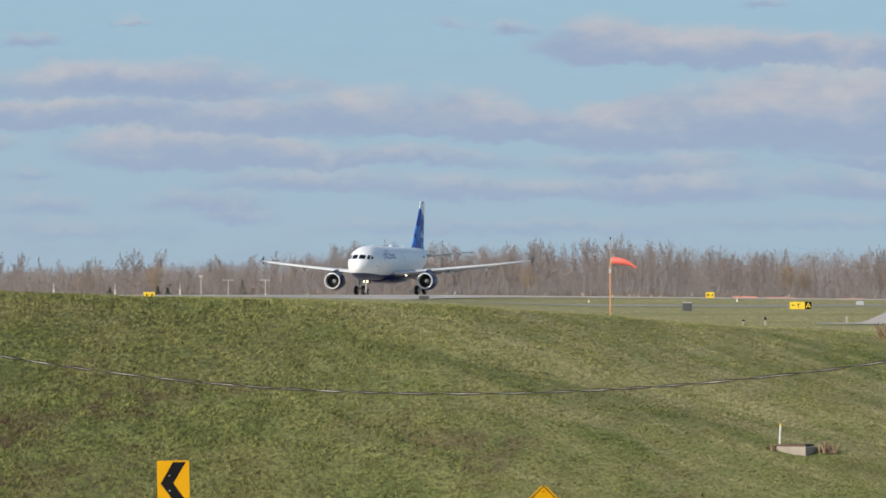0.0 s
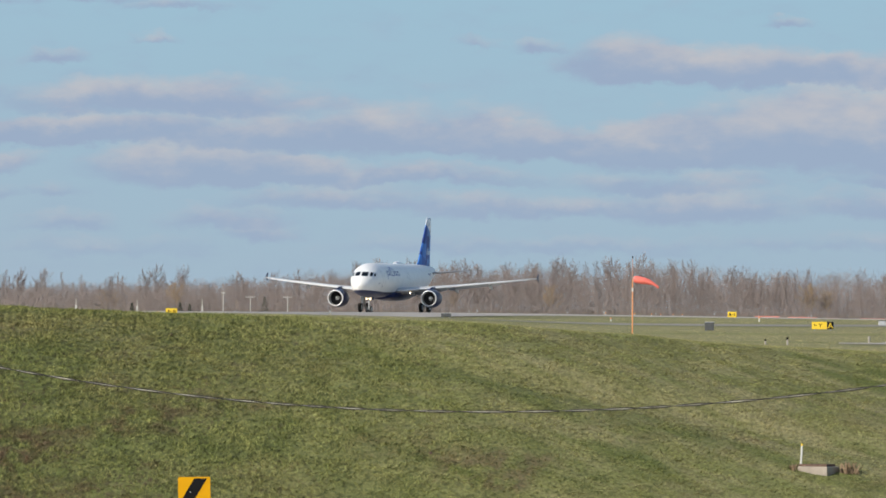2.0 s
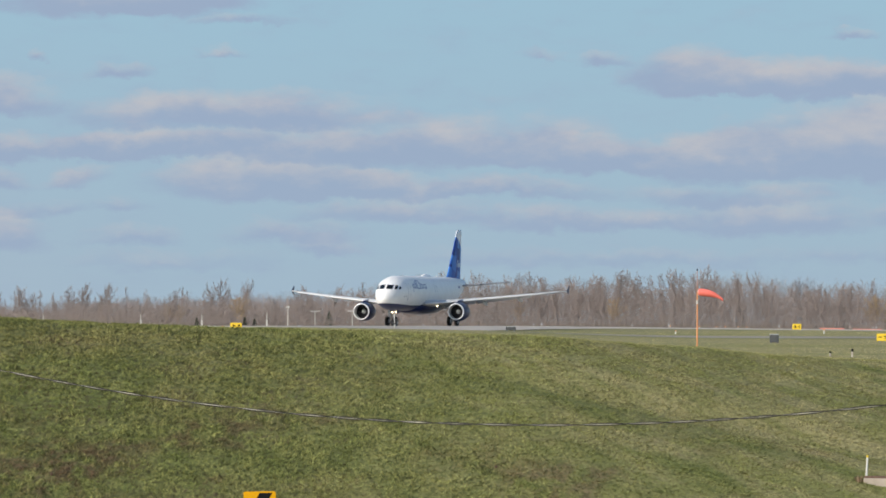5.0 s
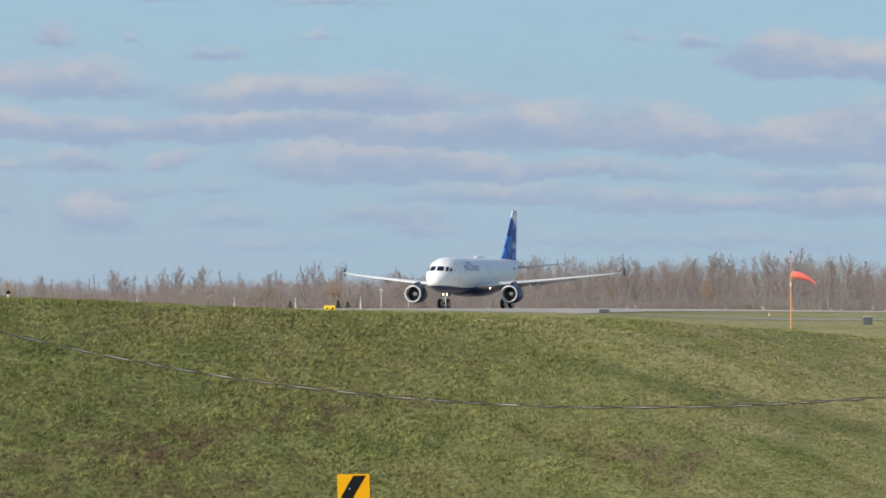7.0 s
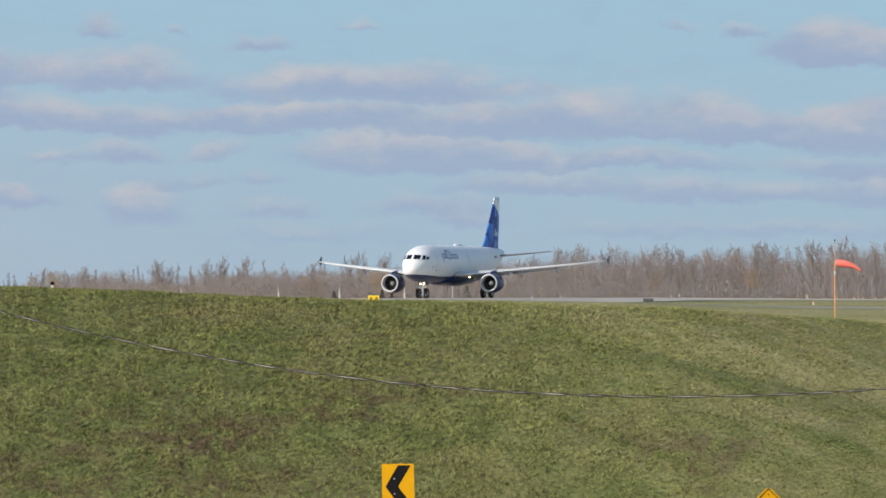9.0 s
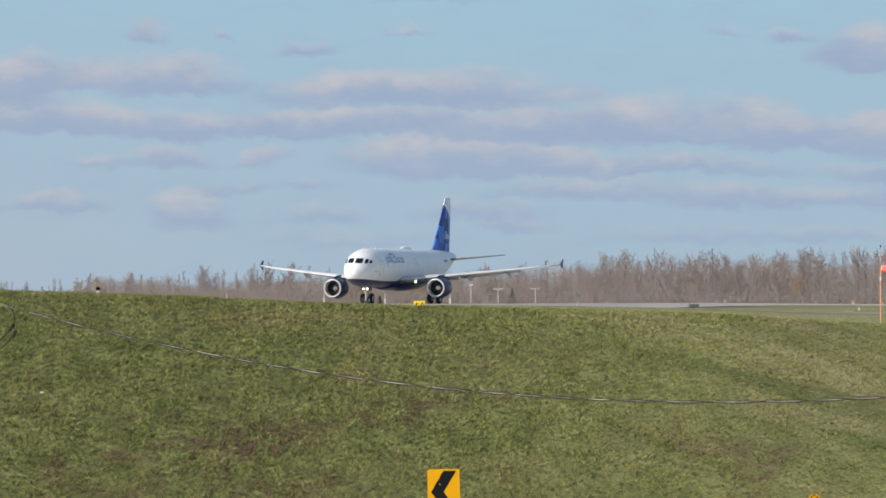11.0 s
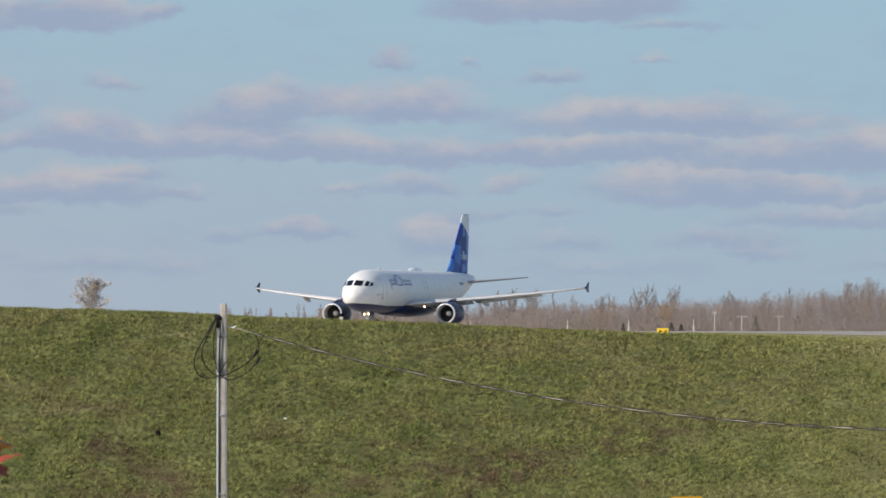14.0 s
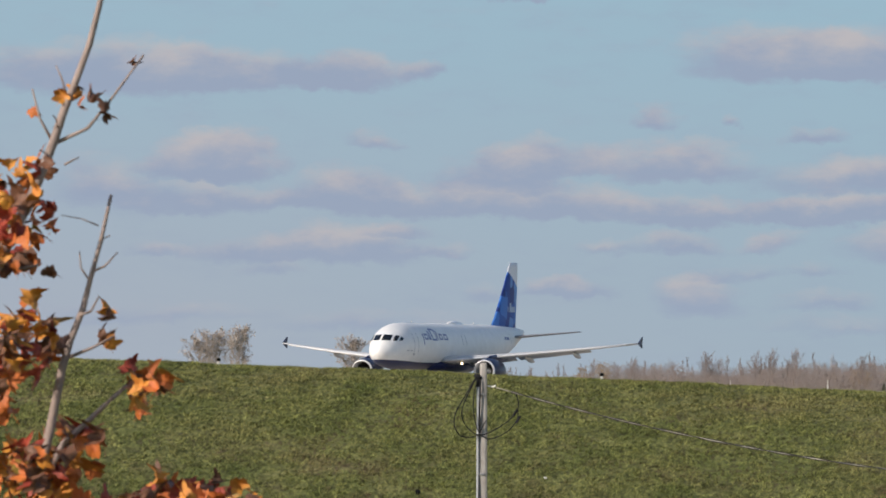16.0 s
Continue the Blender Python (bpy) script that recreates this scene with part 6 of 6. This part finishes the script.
def leaf_mesh(seed, mat):
    """A curled five-lobed leaf on its stalk, about ten centimetres across."""
    rnd = random.Random(seed)
    out = [(0, 0.0), (0.014, -0.004), (0.033, -0.003), (0.043, 0.008), (0.036, 0.021), (0.049, 0.030), (0.058, 0.044), (0.047, 0.055), (0.034, 0.056), (0.038, 0.070), (0.029, 0.081), (0.019, 0.080), (0.013, 0.096), (0, 0.106)]
    ring = out + [(-x, y) for x, y in out[-2:0:-1]]
    curl, cup, tw = rnd.uniform(8, 26), rnd.uniform(-14, 26), rnd.uniform(-12, 12)

    def lift(x, y):
        return Vector((x * (1 + rnd.gauss(0, 0.08)), y * (1 + rnd.gauss(0, 0.05)), -curl * (y - 0.04) ** 2 * 1.3 + cup * x * x + tw * x * (y - 0.05) * 1.6 + rnd.gauss(0, 0.0055)))

    n = len(ring)
    verts = [lift(0, 0.045)] + [lift(x * 0.55, 0.045 + (y - 0.045) * 0.55) for x, y in ring] + [lift(x, y) for x, y in ring]
    faces = [(0, 1 + k, 1 + (k + 1) % n) for k in range(n)] + [(1 + k, 1 + n + k, 1 + n + (k + 1) % n, 1 + (k + 1) % n) for k in range(n)]
    k = len(verts)
    s = Vector((0.0016, 0, 0))
    verts += [ring_p for ring_p in (Vector((0, 0.002, 0)) - s, Vector((0, 0.002, 0)) + s, Vector((0.01, -0.05, 0.012)) + s, Vector((0.01, -0.05, 0.012)) - s)]
    faces.append((k, k + 1, k + 2, k + 3))
    me = bpy.data.meshes.new("leaf")
    me.from_pydata([tuple(v) for v in verts], [], faces)
    me.materials.append(mat)
    me.polygons.foreach_set("use_smooth", [True] * len(me.polygons))
    return me


def build_maple():
    rnd = random.Random(31)
    R = 17.0
    tree = tagged(new("maple_tree"), "young maple with grey twigs and orange autumn leaves", "tree")

    def spot(b, e, r=R):
        return Vector((r * math.sin(b * U), r * math.cos(b * U), EYE + e * U * r))

    foot = at(-2560, R)
    crown = spot(-2520, -700)
    bm = bmesh.new()
    add_cord(bm, [foot - Vector((0, 0, 0.3)), foot + Vector((0.02, 0, 0.5)), crown, spot(-2440, -300), spot(-2330, 120), spot(-2260, 400, R + 0.2)], [0.05, 0.045, 0.035, 0.026, 0.016, 0.006], 10)
    part("trunk", bm, MAPLE_BARK, tree, "smooth grey-brown trunk", True)
    ends = []

    def branch(points, r0, r1, name="branch"):
        b2 = bmesh.new()
        pts = []
        for i, p in enumerate(points):
            pts.append(p + Vector((rnd.gauss(0, 0.002), rnd.gauss(0, 0.004), rnd.gauss(0, 0.002))))
        n = len(pts)
        add_cord(b2, pts, [r0 + (r1 - r0) * i / (n - 1) for i in range(n)], 7)
        for p in pts[1:-1]:
            bmesh.ops.create_icosphere(b2, subdivisions=1, radius=r1 * 1.5, matrix=Matrix.Translation(p))
        part(name, b2, MAPLE_BARK, tree, "", True)
        return pts

    # two leaders that stand in the picture
    one = branch([spot(-2440, -300), spot(-2290, -60), spot(-2200, 120), spot(-2155, 215), spot(-2122, 278), spot(-2090, 350), spot(-2058, 428), spot(-2040, 480), spot(-2022, 530), spot(-1995, 600), spot(-1974, 680), spot(-1962, 740)], 0.017, 0.006)
    two = branch([spot(-2520, -700), spot(-2280, -560), spot(-2150, -400), spot(-2105, -290), spot(-2085, -203), spot(-2062, -80), spot(-2040, 30), spot(-2026, 76), spot(-2008, 130), spot(-1992, 178), spot(-1975, 250), spot(-1955, 332)], 0.017, 0.0042)
    three = branch([spot(-2085, -203), spot(-2040, -110), spot(-1990, -60), spot(-1960, -30), spot(-1920, 0)], 0.009, 0.004)
    four = branch([spot(-2280, -560), spot(-2100, -430), spot(-1950, -330), spot(-1880, -280), spot(-1825, -245), spot(-1740, -236)], 0.010, 0.004)
    twigs = [([spot(-2060, 420), spot(-2000, 450), spot(-1960, 500), spot(-1900, 582)], 0.005), ([spot(-2058, 428), spot(-2080, 470), spot(-2096, 520)], 0.004), ([spot(-2035, 500), spot(-2040, 540), spot(-2056, 560)], 0.003),
             ([spot(-2040, 385), spot(-2012, 400)], 0.003), ([spot(-1985, 195), spot(-1965, 205), spot(-1945, 232)], 0.0035), ([spot(-1992, 178), spot(-2010, 205), spot(-2012, 235)], 0.003),
             ([spot(-2012, 118), spot(-1992, 128), spot(-1975, 152)], 0.004), ([spot(-2040, 40), spot(-1990, 60), spot(-1950, 85)], 0.005), ([spot(-1980, 275), spot(-2005, 290), spot(-2042, 298)], 0.002),
             ([spot(-2155, 215), spot(-2120, 200), spot(-2080, 210)], 0.004), ([spot(-2200, 120), spot(-2150, 90), spot(-2085, 60)], 0.005), ([spot(-1975, 250), spot(-1958, 262)], 0.0025)]
    for pts, r in twigs:
        branch(pts, r, r * 0.5, "twig")
    # leaves: bearing, elevation, half width and height of each cluster, how many, how large, palette
    shapes = [leaf_mesh(50 + k, LEAF_MATS[i]) for i in range(5) for k in range(5)]

    def leaf(b, e, size=1.0, kind=None, r=None):
        i = kind if kind is not None else rnd.choices(range(5), (5, 3.6, 2.6, 5.4, 0.6))[0]
        ob = new("leaf", shapes[i * 5 + rnd.randrange(5)])
        ob.parent = tree
        p = spot(b, e, R + rnd.uniform(-0.25, 0.25) if r is None else r)
        m = Matrix.Translation(p) @ Euler((rnd.uniform(0.6, 2.6), rnd.uniform(-0.9, 0.9), rnd.uniform(0, math.tau))).to_matrix().to_4x4()
        s = size * rnd.uniform(0.34, 0.56)
        ob.matrix_basis = m @ Matrix.Diagonal((s, s, s, 1))

    groups = ((-2145, 285, 55, 60, 44, 1.0), (-2120, 215, 40, 30, 14, 0.9), (-2090, 60, 40, 40, 14, 1.0), (-2140, 60, 50, 60, 36, 1.0), (-2060, 85, 25, 14, 5, 0.95), (-2150, -20, 30, 40, 12, 1.0), (-2085, -160, 55, 36, 64, 1.0), (-2100, -230, 80, 50, 50, 1.05),
              (-2130, -300, 60, 60, 60, 1.0), (-2010, -290, 50, 50, 40, 1.0), (-1850, -205, 60, 20, 34, 0.9), (-1838, -265, 85, 30, 46, 0.95), (-1935, -225, 25, 20, 6, 0.85), (-1892, -8, 26, 18, 8, 0.9), (-1740, -232, 34, 20, 18, 0.9), (-1785, -195, 26, 14, 9, 0.85), (-1905, -50, 18, 10, 4, 0.8), (-2010, -100, 30, 16, 10, 1.0), (-2110, 370, 40, 30, 10, 0.9),
              (-2200, 150, 40, 180, 36, 1.0), (-2250, -150, 70, 200, 40, 1.0))
    for b, e, sb, se, n, size in groups:
        for _ in range(n):
            leaf(b + rnd.gauss(0, 0.6) * sb, e + rnd.gauss(0, 0.6) * se, size)
    for b, e, size, kind in ((-1905, 8, 1.1, 0), (-1885, 2, 1.1, 1), (-1925, 14, 0.9, 2), (-1895, -28, 0.9, 1), (-1870, -6, 1.0, 0), (-1958, 62, 1.15, 1), (-1966, 70, 0.9, 3), (-1972, 122, 1.0, 1), (-1962, 116, 0.8, 3),
                             (-2056, 292, 1.1, 2), (-2066, 305, 0.9, 2), (-2062, 268, 0.8, 0), (-1962, 475, 0.8, 3), (-1972, 468, 0.6, 3), (-2012, 500, 0.7, 1), (-1990, 505, 0.7, 3), (-2026, 515, 0.7, 3),
                             (-2046, 500, 0.7, 1), (-2100, 480, 0.6, 0), (-2050, 448, 0.7, 3), (-2010, 482, 0.6, 0), (-1915, 566, 0.45, 3), (-2105, 262, 0.9, 1), (-2120, 228, 0.9, 3), (-2098, 255, 0.9, 0),
                             (-2008, -98, 1.0, 2), (-2000, -110, 1.0, 0), (-2030, -104, 1.0, 4), (-1985, -118, 0.8, 2)):
        leaf(b, e, size, kind, R)
    return tree, foot


maple, maple_foot = build_maple()


# ---- what moves ----
# seconds, metres rolled along the runway
ROLL = ((0.0, -0.3), (0.5, 1.9), (1.0, 4.0), (1.5, 6.1), (2.0, 8.2), (2.5, 10.6), (3.0, 13.2), (3.5, 15.7), (4.0, 18.5), (4.2, 19.7), (6.3, 35.8), (6.5, 37.6), (7.0, 43.0), (7.5, 48.8), (8.0, 55.4), (8.5, 62.6),
        (8.7, 65.5), (10.8, 104.2), (11.0, 108.6), (11.5, 120.3), (12.0, 132.5), (12.5, 145.4), (13.0, 158.9), (13.5, 173.0), (14.0, 187.3), (14.5, 201.8), (15.0, 216.9), (15.5, 232.5), (16.0, 248.9))
YAW = ((0.0, -1.5), (3.5, -0.7), (7.0, 0.0), (11.0, 0.3), (12.5, 0.15), (14.5, -0.1), (16.0, -0.25))


def motions():
    rows = []
    yt, yv = zip(*YAW)
    for t, s in ROLL:
        p = START + FWD * s
        rows.append((t, pose(p.x, p.y, run_z(s) + 0.004, 0, 0, 90 - (HEAD + float(np.interp(t, yt, yv))))))
    walk(airliner, rows)
    # wheels turn as far as the ground passes under them
    rt, rv = zip(*ROLL)
    steps = [k / 30 for k in range(0, 481)]
    for hub, r in plane_wheels:
        place = hub.location.copy()
        turn, last, rows = 0.0, float(np.interp(0, rt, rv)), []
        for t in steps:
            s = float(np.interp(t, rt, rv))
            turn += min(math.degrees((s - last) / r), 85.0)
            last = s
            rows.append((t, pose(place.x, place.y, place.z, 0, turn % 360.0, 0)))
        walk(hub, rows)
    # the sock sways a little in the wind
    sway = ((0.0, 4, 0), (1.0, 2, 3), (2.0, 5, -3), (3.0, 1, 2), (4.0, 4, -2), (6.5, 7, 3), (7.0, 9, 4), (8.0, 6, 0), (8.7, 5, -3), (11.0, 6, 2), (13.5, 3, -2), (16.0, 5, 0))
    walk(sock, [(t, pose(0, 0, SOCK_H, 0, d, z)) for t, d, z in sway])
    # the young maple leans a little with the wind
    root, back = Matrix.Translation(maple_foot), Matrix.Translation(-maple_foot)
    walk(maple, [(t, root @ Matrix.Rotation(radians(a), 4, "Y") @ back) for t, a in ((0.0, 0.0), (3.0, -0.12), (6.0, 0.05), (9.0, -0.1), (12.0, 0.04), (14.5, -0.1), (15.0, -0.2), (15.5, -0.26), (16.0, 0.0))])
    # the clouds drift slowly to the east
    walk(backdrop, [(0.0, pose(0, 0, EYE, 0, 0, 0)), (16.0, pose(0, 0, EYE, 0, 0, -math.degrees(17.6 * U)))])


motions()
